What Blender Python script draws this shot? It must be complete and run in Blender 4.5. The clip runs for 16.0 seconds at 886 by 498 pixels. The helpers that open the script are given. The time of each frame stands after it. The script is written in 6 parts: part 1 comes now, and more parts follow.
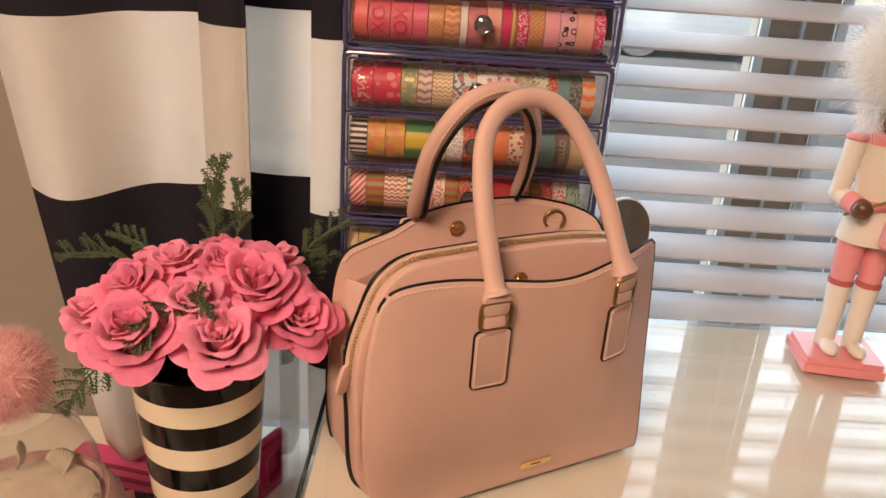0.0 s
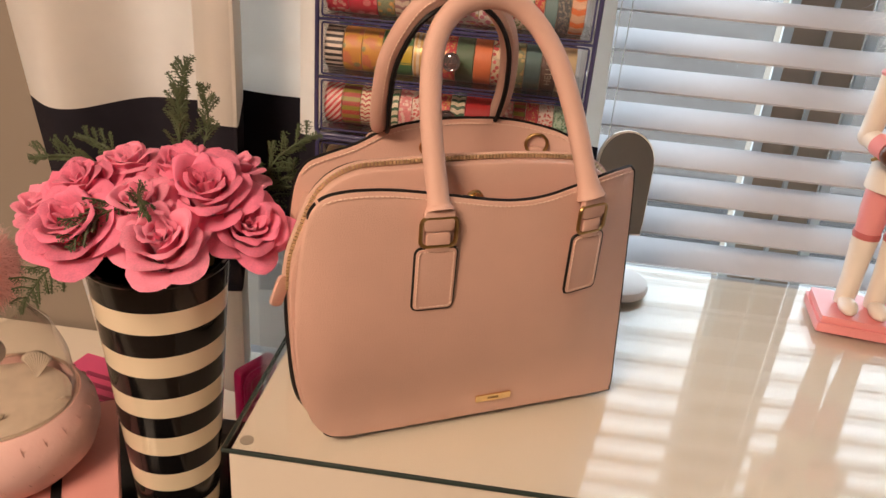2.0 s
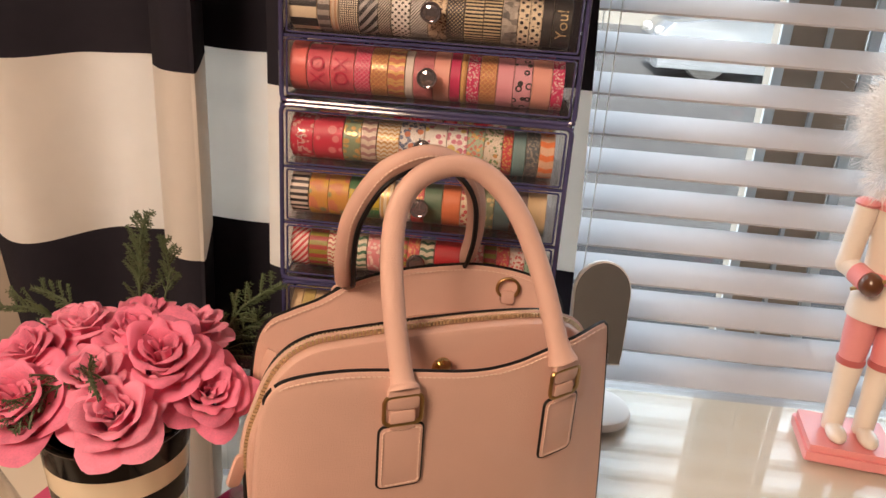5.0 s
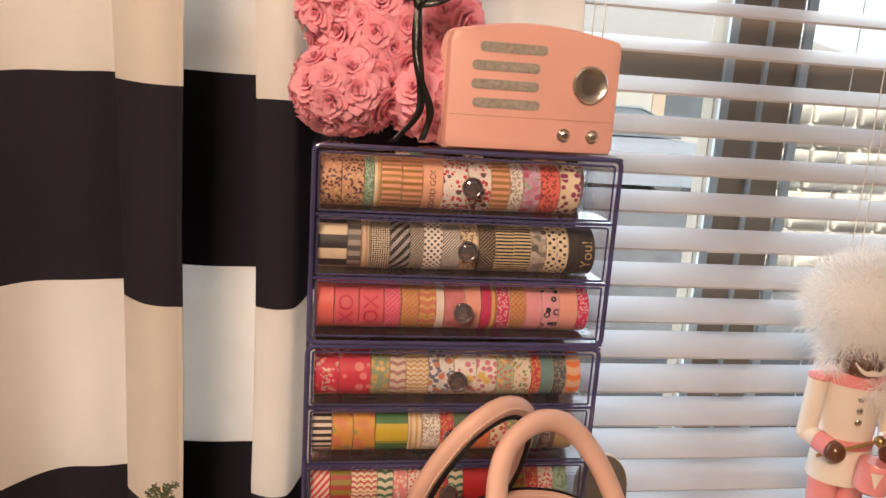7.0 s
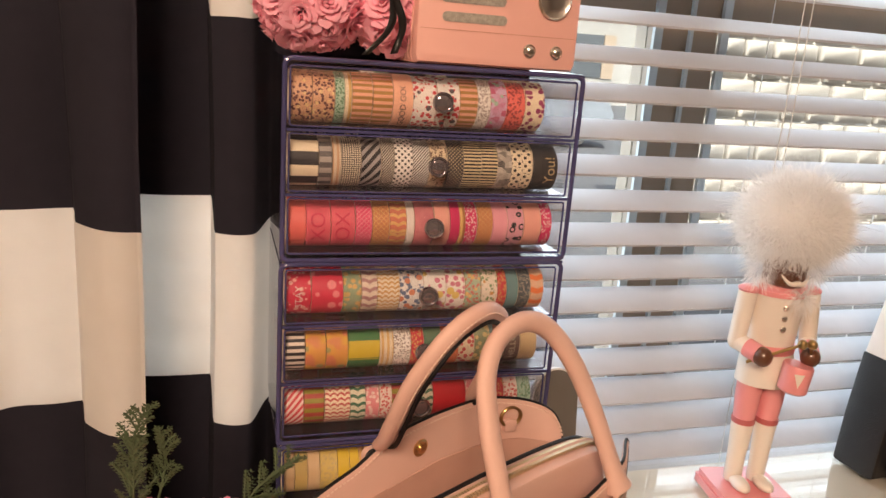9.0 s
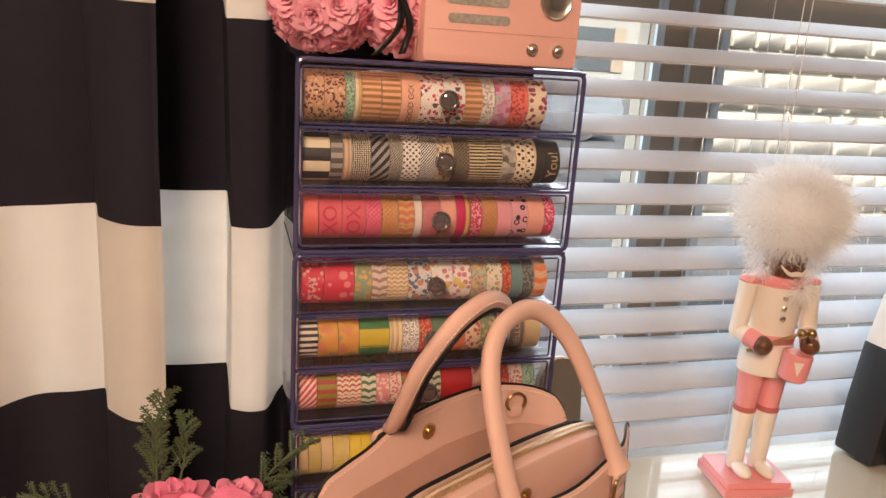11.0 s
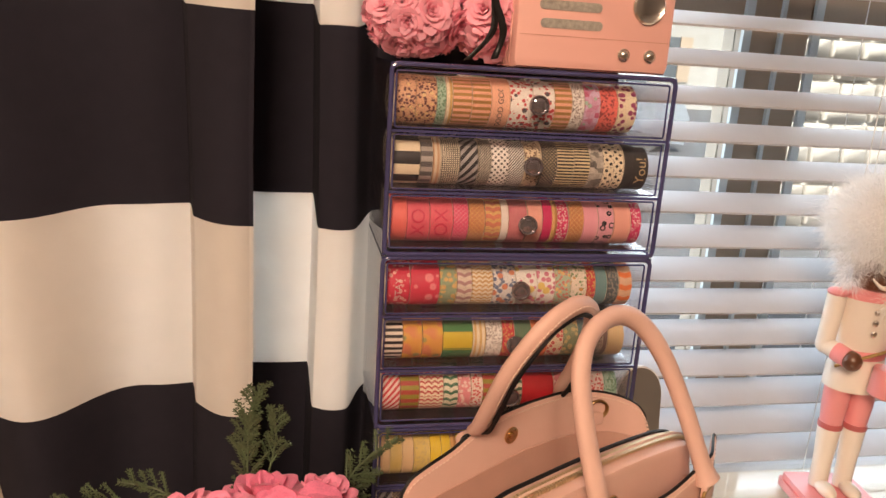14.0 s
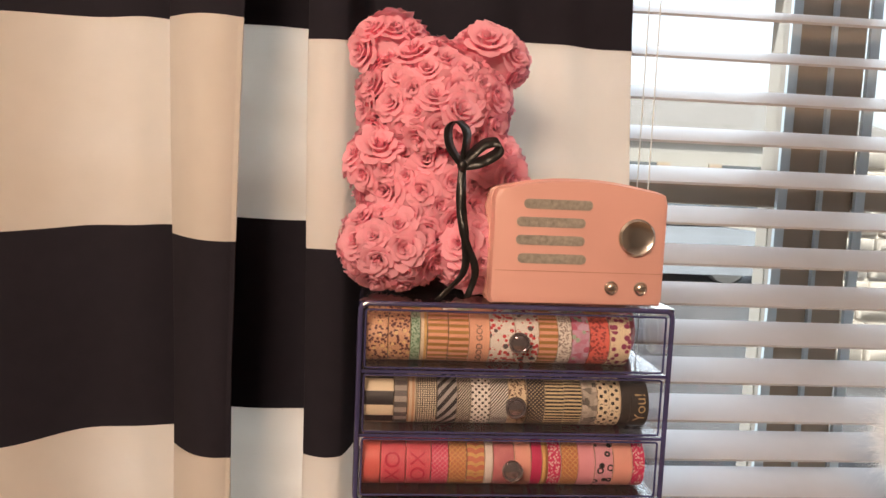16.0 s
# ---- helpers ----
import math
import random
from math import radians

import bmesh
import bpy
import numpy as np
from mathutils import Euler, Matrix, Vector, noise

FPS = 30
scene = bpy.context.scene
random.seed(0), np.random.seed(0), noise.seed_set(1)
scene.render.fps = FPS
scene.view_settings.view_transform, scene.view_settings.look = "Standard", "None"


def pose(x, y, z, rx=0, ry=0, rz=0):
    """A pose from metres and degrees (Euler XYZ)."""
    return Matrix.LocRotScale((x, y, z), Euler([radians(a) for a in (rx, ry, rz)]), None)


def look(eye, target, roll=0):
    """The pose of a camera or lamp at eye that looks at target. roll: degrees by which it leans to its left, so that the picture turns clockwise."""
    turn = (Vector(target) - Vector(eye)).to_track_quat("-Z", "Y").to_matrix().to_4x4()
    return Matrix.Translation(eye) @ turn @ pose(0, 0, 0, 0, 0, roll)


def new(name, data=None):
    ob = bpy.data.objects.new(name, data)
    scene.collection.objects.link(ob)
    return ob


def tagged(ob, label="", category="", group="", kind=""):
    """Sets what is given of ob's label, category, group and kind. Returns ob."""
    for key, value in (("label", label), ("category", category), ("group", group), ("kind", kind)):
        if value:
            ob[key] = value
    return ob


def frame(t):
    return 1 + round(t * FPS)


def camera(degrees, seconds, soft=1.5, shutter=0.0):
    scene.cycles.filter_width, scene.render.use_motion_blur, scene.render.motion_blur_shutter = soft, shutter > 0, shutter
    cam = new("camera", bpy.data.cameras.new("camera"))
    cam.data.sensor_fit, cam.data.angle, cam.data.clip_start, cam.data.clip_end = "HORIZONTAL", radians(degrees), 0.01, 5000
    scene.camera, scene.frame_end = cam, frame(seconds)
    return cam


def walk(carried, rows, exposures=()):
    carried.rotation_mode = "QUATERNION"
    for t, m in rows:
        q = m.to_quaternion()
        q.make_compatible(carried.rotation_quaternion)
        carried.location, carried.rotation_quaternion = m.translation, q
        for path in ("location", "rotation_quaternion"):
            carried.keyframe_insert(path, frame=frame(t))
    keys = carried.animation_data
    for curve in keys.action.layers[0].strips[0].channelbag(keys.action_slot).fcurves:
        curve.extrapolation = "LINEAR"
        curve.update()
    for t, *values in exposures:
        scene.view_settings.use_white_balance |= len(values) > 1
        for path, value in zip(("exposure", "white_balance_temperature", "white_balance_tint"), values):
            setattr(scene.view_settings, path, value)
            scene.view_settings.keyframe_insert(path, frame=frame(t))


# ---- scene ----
cam = camera(60.9, 16.0)
METRES, EYE, TILT, LEAN, TURN = 0.8, 1.22, 0.0, 0.0, -1.0
ROWS = [
    (0.0, 0.0, 0.0, 0.0, 1.52, -22.13, -3.75),
    (0.5, 0.0327, -0.0019, -0.0233, 1.72, -22.92, -4.29),
    (1.0, 0.0682, 0.0119, -0.0285, 3.47, -23.94, -4.87),
    (1.5, 0.0906, 0.0271, -0.0413, 6.07, -25.08, -4.93),
    (2.0, 0.1172, 0.0331, -0.0487, 7.69, -25.61, -4.56),
    (2.5, 0.135, 0.062, -0.0437, 8.36, -25.45, -3.99),
    (3.0, 0.1412, 0.0764, -0.0404, 8.56, -24.82, -3.76),
    (5.5, 0.1108, 0.1137, 0.0642, 4.74, -18.84, -3.84),
    (6.0, 0.0381, 0.1324, 0.098, 1.06, -15.82, -4.09),
    (6.5, -0.0471, 0.139, 0.1338, -3.09, -13.44, -3.92),
    (7.0, -0.1076, 0.1464, 0.1439, -7.73, -12.25, -3.82),
    (7.5, -0.167, 0.1413, 0.1422, -11.6, -11.79, -4.11),
    (8.0, -0.1878, 0.1346, 0.1297, -13.63, -12.3, -4.39),
    (8.5, -0.1782, 0.1399, 0.1112, -14.65, -13.53, -4.36),
    (9.0, -0.1744, 0.1365, 0.1014, -14.97, -15.04, -4.15),
    (11.5, -0.1852, 0.0948, 0.113, -14.05, -15.5, -3.82),
    (12.0, -0.208, 0.087, 0.1216, -13.41, -14.16, -4.16),
    (12.5, -0.2242, 0.0851, 0.1191, -12.46, -13.92, -4.65),
    (13.0, -0.2182, 0.0945, 0.1051, -11.27, -14.7, -4.77),
    (13.5, -0.2124, 0.1056, 0.0894, -10.4, -15.62, -4.35),
    (14.0, -0.2109, 0.1043, 0.1011, -9.74, -15.12, -3.67),
    (14.5, -0.2109, 0.1085, 0.144, -8.83, -12.44, -3.16),
    (15.0, -0.1986, 0.1293, 0.166, -7.61, -9.75, -3.04),
    (15.5, -0.1545, 0.1538, 0.1921, -5.95, -7.5, -2.9),
    (16.0, -0.1016, 0.1609, 0.2081, -3.77, -5.72, -2.51),
]
walk(cam, [(t, pose(0, 0, EYE, TILT, LEAN, TURN) @ pose(METRES * x, METRES * y, METRES * z, 90 + pitch, roll, yaw)) for t, x, y, z, yaw, pitch, roll in ROWS], exposures=((0.0, 0.735), (3.5, 0.745), (5.5, 0.79), (9.0, 0.81), (13.5, 0.83), (14.5, 0.92), (16.0, 0.66)))

# ---- world, sun and lamps ----
world = bpy.data.worlds.new("world")
scene.world = world
world.use_nodes = True
wn = world.node_tree
sky = wn.nodes.new("ShaderNodeTexSky")
sky.sky_type = "NISHITA"
sky.sun_disc = False
sky.dust_density = 3.0
sky.sun_elevation = radians(38)
sky.sun_rotation = radians(200)
haze = wn.nodes.new("ShaderNodeHueSaturation")
haze.inputs["Saturation"].default_value, haze.inputs["Value"].default_value = 0.4, 1.25
wn.links.new(sky.outputs[0], haze.inputs["Color"])
wn.links.new(haze.outputs[0], wn.nodes["Background"].inputs[0])
wn.nodes["Background"].inputs[1].default_value = 0.15

sun_data = bpy.data.lights.new("sun", "SUN")
sun_data.energy, sun_data.angle, sun_data.color = 4.0, radians(0.5), (1.0, 0.93, 0.82)
sun = new("sun", sun_data)
sun.matrix_world = look((-2, -6, 5), (0, 0, 0))


def area_lamp(name, eye, target, sx, sy, watts, color):
    d = bpy.data.lights.new(name, "AREA")
    d.shape, d.size, d.size_y, d.energy, d.color = "RECTANGLE", sx, sy, watts, color
    o = new(name, d)
    o.matrix_world = look(eye, target)
    return o


area_lamp("window_daylight", (0.5, 1.16, 1.33), (0.5, 0.0, 1.0), 1.7, 1.62, 19, (0.84, 0.93, 1.0))
area_lamp("ceiling_lamp_light", (-0.65, -0.85, 2.3), (-0.1, 0.7, 0.9), 0.75, 0.75, 43, (1.0, 0.71, 0.5))


# ---- materials ----
def mat(name, color, rough=0.5, metal=0.0, vary=0.08, scale=30.0, bump=0.0, bump_scale=200.0, coat=0.0, sheen=0.0, trans=0.0, island=0.0, objvar=0.0, spec=0.5):
    """A principled surface with two scales of colour variation and fine relief."""
    m = bpy.data.materials.new(name)
    m.use_nodes = True
    nt = m.node_tree
    b = nt.nodes["Principled BSDF"]
    b.inputs["Roughness"].default_value = rough
    b.inputs["Metallic"].default_value = metal
    b.inputs["Coat Weight"].default_value = coat
    b.inputs["Coat Roughness"].default_value = 0.08
    b.inputs["Sheen Weight"].default_value = sheen
    b.inputs["Specular IOR Level"].default_value = spec
    tc = nt.nodes.new("ShaderNodeTexCoord")
    n1 = nt.nodes.new("ShaderNodeTexNoise")
    n1.inputs["Scale"].default_value, n1.inputs["Detail"].default_value = scale, 6
    n2 = nt.nodes.new("ShaderNodeTexNoise")
    n2.inputs["Scale"].default_value, n2.inputs["Detail"].default_value = scale / 7, 2
    nt.links.new(tc.outputs["Object"], n1.inputs["Vector"])
    nt.links.new(tc.outputs["Object"], n2.inputs["Vector"])
    add = nt.nodes.new("ShaderNodeMath")
    nt.links.new(n1.outputs[0], add.inputs[0])
    nt.links.new(n2.outputs[0], add.inputs[1])
    last = add
    if island or objvar:
        src = nt.nodes.new("ShaderNodeNewGeometry") if island else nt.nodes.new("ShaderNodeObjectInfo")
        k = nt.nodes.new("ShaderNodeMath")
        k.operation = "MULTIPLY_ADD"
        k.inputs[1].default_value = (island or objvar) * 2
        nt.links.new(src.outputs["Random Per Island" if island else "Random"], k.inputs[0])
        nt.links.new(add.outputs[0], k.inputs[2])
        last = k
    mr = nt.nodes.new("ShaderNodeMapRange")
    mr.inputs[1].default_value, mr.inputs[2].default_value = 0.6, 1.4 + (island or objvar)
    mr.inputs[3].default_value, mr.inputs[4].default_value = 1 - vary, 1 + vary
    nt.links.new(last.outputs[0], mr.inputs[0])
    mx = nt.nodes.new("ShaderNodeVectorMath")
    mx.operation = "SCALE"
    mx.inputs[0].default_value = color[:3]
    nt.links.new(mr.outputs[0], mx.inputs["Scale"])
    nt.links.new(mx.outputs[0], b.inputs["Base Color"])
    if bump:
        n3 = nt.nodes.new("ShaderNodeTexNoise")
        n3.inputs["Scale"].default_value, n3.inputs["Detail"].default_value = bump_scale, 4
        nt.links.new(tc.outputs["Object"], n3.inputs["Vector"])
        bp = nt.nodes.new("ShaderNodeBump")
        bp.inputs["Strength"].default_value, bp.inputs["Distance"].default_value = bump, 0.002
        nt.links.new(n3.outputs[0], bp.inputs["Height"])
        nt.links.new(bp.outputs[0], b.inputs["Normal"])
    if trans:
        out = nt.nodes["Material Output"]
        tl = nt.nodes.new("ShaderNodeBsdfTranslucent")
        nt.links.new(mx.outputs[0], tl.inputs[0])
        ms = nt.nodes.new("ShaderNodeMixShader")
        ms.inputs[0].default_value = trans
        nt.links.new(b.outputs[0], ms.inputs[1])
        nt.links.new(tl.outputs[0], ms.inputs[2])
        nt.links.new(ms.outputs[0], out.inputs[0])
    return m


def clear(name, tint, rough=0.03, ior=1.5, haze=0.0, haze_color=(0.8, 0.8, 0.8)):
    """Thin clear glass or acrylic: see-through, with Fresnel gloss."""
    m = bpy.data.materials.new(name)
    m.use_nodes = True
    nt = m.node_tree
    nt.nodes.remove(nt.nodes["Principled BSDF"])
    tr = nt.nodes.new("ShaderNodeBsdfTransparent")
    tr.inputs[0].default_value = (*tint, 1)
    body = tr
    if haze:
        df = nt.nodes.new("ShaderNodeBsdfDiffuse")
        df.inputs[0].default_value = (*haze_color, 1)
        hz = nt.nodes.new("ShaderNodeMixShader")
        hz.inputs[0].default_value = haze
        nt.links.new(tr.outputs[0], hz.inputs[1])
        nt.links.new(df.outputs[0], hz.inputs[2])
        body = hz
    gl = nt.nodes.new("ShaderNodeBsdfGlossy")
    gl.inputs["Roughness"].default_value = rough
    fc = nt.nodes.new("ShaderNodeLayerWeight")
    fc.inputs[0].default_value = 0.5
    pw = nt.nodes.new("ShaderNodeMath")
    pw.operation = "POWER"
    pw.inputs[1].default_value = 4.0
    nt.links.new(fc.outputs["Facing"], pw.inputs[0])
    fr = nt.nodes.new("ShaderNodeMath")
    fr.operation = "MULTIPLY_ADD"
    f0 = ((ior - 1) / (ior + 1)) ** 2
    fr.inputs[1].default_value, fr.inputs[2].default_value = 1 - f0, f0
    nt.links.new(pw.outputs[0], fr.inputs[0])
    ms = nt.nodes.new("ShaderNodeMixShader")
    nt.links.new(fr.outputs[0], ms.inputs[0])
    nt.links.new(body.outputs[0], ms.inputs[1])
    nt.links.new(gl.outputs[0], ms.inputs[2])
    nt.links.new(ms.outputs[0], nt.nodes["Material Output"].inputs[0])
    return m


WALL = mat("wall_paint", (0.29, 0.25, 0.21), 0.85, vary=0.04, scale=18, bump=0.15, bump_scale=300)
CEIL = mat("ceiling_paint", (0.8, 0.78, 0.74), 0.9, vary=0.03, bump=0.1)
FLOOR = mat("floor_wood", (0.3, 0.2, 0.13), 0.45, vary=0.2, scale=25, bump=0.1)
SILL = mat("sill_paint", (0.78, 0.78, 0.76), 0.5, vary=0.04)
SLAT = mat("slat_white", (0.545, 0.545, 0.575), 0.42, vary=0.04, scale=40, trans=0.1)
CORD = mat("cord_white", (0.8, 0.8, 0.78), 0.8, vary=0.1, scale=300)
FRAME = mat("window_frame_tan", (0.30, 0.235, 0.175), 0.55, vary=0.1, scale=20, bump=0.1)
FRAME_L = mat("window_bead_grey", (0.5, 0.56, 0.58), 0.35, vary=0.05)
PANE = clear("window_glass", (0.96, 0.98, 0.98))
DESK = mat("desk_white_lacquer", (0.82, 0.765, 0.67), 0.45, vary=0.03, scale=12)
GLASS = clear("desk_glass", (0.985, 0.988, 0.98), 0.015, 1.44)
GLASS_EDGE = mat("glass_edge", (0.025, 0.04, 0.037), 0.2, vary=0.1)
BLACK_GLOSS = mat("black_gloss", (0.006, 0.006, 0.007), 0.12, vary=0.2, spec=0.35)
CREAM_GLOSS = mat("cream_glaze", (0.86, 0.76, 0.57), 0.16, vary=0.04, scale=25, coat=0.5)
NAVY = mat("curtain_navy", (0.025, 0.0235, 0.034), 0.95, vary=0.1, scale=60, bump=0.25, bump_scale=900, trans=0.22, spec=0.2)
WHITE_CLOTH = mat("curtain_white", (0.86, 0.82, 0.77), 0.85, vary=0.03, scale=40, bump=0.25, bump_scale=900, trans=0.50)
LEATHER = mat("blush_leather", (0.70, 0.455, 0.38), 0.41, vary=0.045, scale=35, bump=0.36, bump_scale=1100, spec=0.45)
LEATHER_IN = mat("blush_lining", (0.56, 0.34, 0.27), 0.6, vary=0.06, scale=40, bump=0.2, bump_scale=1000)
EDGE_INK = mat("black_edge_paint", (0.009, 0.008, 0.009), 0.5, vary=0.15, spec=0.25)
STITCH = mat("stitch_thread", (0.80, 0.60, 0.51), 0.8, vary=0.1, scale=400)
GOLD = mat("gold_metal", (0.9, 0.68, 0.36), 0.22, 1.0, vary=0.08, scale=60)
BRASS_DK = mat("antique_brass", (0.42, 0.28, 0.12), 0.3, 1.0, vary=0.12, scale=60)
INDIGO = mat("indigo_acrylic_edge", (0.06, 0.058, 0.15), 0.12, vary=0.25, scale=25, coat=0.5)
ACRYL = clear("clear_acrylic", (0.992, 0.988, 0.993), 0.03, 1.45, haze=0.012, haze_color=(0.55, 0.5, 0.6))


# ---- mesh helpers ----
def put(name, bm, material, parent=None, label="", smooth=True, bevel=0.0, m=None, soft=False):
    me = bpy.data.meshes.new(name)
    bmesh.ops.recalc_face_normals(bm, faces=bm.faces)
    bm.to_mesh(me)
    bm.free()
    for x in material if isinstance(material, (list, tuple)) else [material]:
        me.materials.append(x)
    for p in me.polygons:
        p.use_smooth = smooth
    if smooth and not soft:
        me.set_sharp_from_angle(angle=radians(38))
    o = new(name, me)
    if bevel:
        b = o.modifiers.new("bevel", "BEVEL")
        b.width, b.segments, b.limit_method = bevel, 2, "ANGLE"
    if parent:
        o.parent = parent
    if m:
        o.matrix_local = m
    if label:
        o["label"] = label
    return o


def part(name, bm, material, parent, label="", smooth=True, bevel=0.0, m=None):
    return put(name, bm, material, parent, label, smooth, bevel, m)


def thing(name, label, category, group="", m=None):
    o = new(name)
    o.empty_display_size = 0.02
    if m:
        o.matrix_world = m
    return tagged(o, label, category, group)


def bx(bm, x0, x1, y0, y1, z0, z1, mi=0):
    vs = [bm.verts.new((x, y, z)) for x in (x0, x1) for y in (y0, y1) for z in (z0, z1)]
    for q in ((0, 1, 3, 2), (4, 6, 7, 5), (0, 4, 5, 1), (2, 3, 7, 6), (0, 2, 6, 4), (1, 5, 7, 3)):
        bm.faces.new([vs[i] for i in q]).material_index = mi
    return bm


def box(x0, x1, y0, y1, z0, z1):
    return bx(bmesh.new(), x0, x1, y0, y1, z0, z1)


def lathe(bm, prof, n=40, mis=None, m=None, caps=True):
    """Turn a profile of (radius, height) round z."""
    m = m or Matrix()
    rings = [[bm.verts.new(m @ Vector((r * math.cos(2 * math.pi * i / n), r * math.sin(2 * math.pi * i / n), z))) for i in range(n)] for r, z in prof]
    for k in range(len(rings) - 1):
        for i in range(n):
            fc = bm.faces.new((rings[k][i], rings[k][(i + 1) % n], rings[k + 1][(i + 1) % n], rings[k + 1][i]))
            fc.material_index = mis[k] if mis else 0
    if caps:
        bm.faces.new(rings[0][::-1]).material_index = mis[0] if mis else 0
        bm.faces.new(rings[-1]).material_index = mis[-1] if mis else 0
    return bm


def smooth_path(pts, n):
    """Catmull-Rom through the points, n steps a span."""
    P = [Vector(p) for p in pts]
    P = [P[0] * 2 - P[1]] + P + [P[-1] * 2 - P[-2]]
    out = []
    for i in range(1, len(P) - 2):
        a, b, c, d = P[i - 1:i + 3]
        for k in range(n):
            t = k / n
            out.append(0.5 * ((2 * b) + (c - a) * t + (2 * a - 5 * b + 4 * c - d) * t * t + (3 * b - a - 3 * c + d) * t ** 3))
    return out + [P[-2]]


def tube(bm, pts, rad, n=8, mi=0, closed=False, flat=1.0, up=None):
    """Sweep a round (or flattened) section along points; rad a number or a function of 0..1."""
    pts = [Vector(p) for p in pts]
    L = len(pts)
    rings = []
    ref = Vector(up) if up else Vector((0.31, 0.52, 0.79))
    for i, p in enumerate(pts):
        d = (pts[(i + 1) % L] - pts[i - 1]) if closed else pts[min(i + 1, L - 1)] - pts[max(i - 1, 0)]
        d.normalize()
        s = d.cross(ref)
        if s.length < 1e-4:
            s = d.cross(Vector((1, 0, 0)))
        s.normalize()
        w = s.cross(d)
        r = rad(i / (L - 1)) if callable(rad) else rad
        rings.append([bm.verts.new(p + s * (r * math.cos(2 * math.pi * k / n)) + w * (r * flat * math.sin(2 * math.pi * k / n))) for k in range(n)])
    for i in range(L if closed else L - 1):
        a, b = rings[i], rings[(i + 1) % L]
        for k in range(n):
            bm.faces.new((a[k], a[(k + 1) % n], b[(k + 1) % n], b[k])).material_index = mi
    if not closed:
        bm.faces.new(rings[0][::-1]).material_index = mi
        bm.faces.new(rings[-1]).material_index = mi
    return bm


def ball(bm, c, r, mi=0, seg=16, rings=10, sx=1, sy=1, sz=1):
    g = bmesh.ops.create_uvsphere(bm, u_segments=seg, v_segments=rings, radius=1, matrix=Matrix.Translation(c) @ Matrix.Diagonal((r * sx, r * sy, r * sz, 1)))
    for v in g["verts"]:
        for fc in v.link_faces:
            fc.material_index = mi
    return bm


def round_rect(w, h, r, n=5):
    """Corner points of a rounded rectangle centred on 0."""
    out = []
    for cx, cy, a0 in ((w / 2 - r, h / 2 - r, 0), (-w / 2 + r, h / 2 - r, 90), (-w / 2 + r, -h / 2 + r, 180), (w / 2 - r, -h / 2 + r, 270)):
        for i in range(n + 1):
            a = radians(a0 + 90 * i / n)
            out.append((cx + r * math.cos(a), cy + r * math.sin(a)))
    return out


def slab(bm, outline, y0, y1, mi=0, edge=0.0):
    """Extrude an (x, z) outline from y0 to y1, with softened rims."""
    n = len(outline)
    cx, cz = sum(p[0] for p in outline) / n, sum(p[1] for p in outline) / n
    steps = [(y0, 1)] + [(y1, 1)]
    if edge:
        k = 1 - edge / max(abs(p[0] - cx) for p in outline)
        e = edge * (1 if y1 > y0 else -1)
        steps = [(y0, k), (y0 + e * 0.3, 1 - (1 - k) * 0.3), (y0 + e, 1), (y1 - e, 1), (y1 - e * 0.3, 1 - (1 - k) * 0.3), (y1, k)]
    rings = [[bm.verts.new((cx + (x - cx) * s, y, cz + (z - cz) * s)) for x, z in outline] for y, s in steps]
    for a, b in zip(rings, rings[1:]):
        for i in range(n):
            bm.faces.new((a[i], a[(i + 1) % n], b[(i + 1) % n], b[i])).material_index = mi
    bm.faces.new(rings[0][::-1]).material_index = mi
    bm.faces.new(rings[-1]).material_index = mi
    return bm


# ---- the room ----
DZ = 0.772            # top of the desk's glass
SZ = 0.66             # height on which the cabinet's things are laid out
CZ = 0.5562           # top of the low side cabinet's tray
PIVOT = Vector((0.094, 0.025, 1.181))
BACK_DOWN = Matrix.Translation(PIVOT) @ Matrix.Scale(1.2, 4) @ Matrix.Translation(-PIVOT)   # from the layout to the cabinet
WX0, WX1, WZ0, WZ1 = -0.40, 1.45, 0.51, 2.15   # window opening
WY0, WY1 = 0.935, 1.12                          # window wall

tagged(put("floor", box(-1.7, 2.0, -2.0, 1.12, -0.1, 0), FLOOR), "brown wooden floor of a craft room", "floor", kind="structure")
tagged(put("ceiling", box(-1.7, 2.0, -2.0, 1.12, 2.4, 2.5), CEIL), "plain off-white ceiling", "ceiling", kind="structure")
bm = bmesh.new()
bx(bm, -1.7, WX0, WY0, WY1, 0, 2.4)
bx(bm, WX1, 2.0, WY0, WY1, 0, 2.4)
bx(bm, WX0, WX1, WY0, WY1, 0, WZ0 - 0.02)
bx(bm, WX0, WX1, WY0, WY1, WZ1, 2.4)
tagged(put("wall_north", bm, WALL, smooth=False), "beige painted window wall", "wall", kind="structure")
tagged(put("wall_west", box(-1.8, -1.7, -2.0, 1.12, 0, 2.4), WALL, smooth=False), "plain beige side wall", "wall", kind="structure")
tagged(put("wall_east", box(2.0, 2.1, -2.0, 1.12, 0, 2.4), WALL, smooth=False), "plain beige side wall", "wall", kind="structure")
tagged(put("wall_south", box(-1.8, 2.1, -2.1, -2.0, 0, 2.4), WALL, smooth=False), "plain beige back wall", "wall", kind="structure")

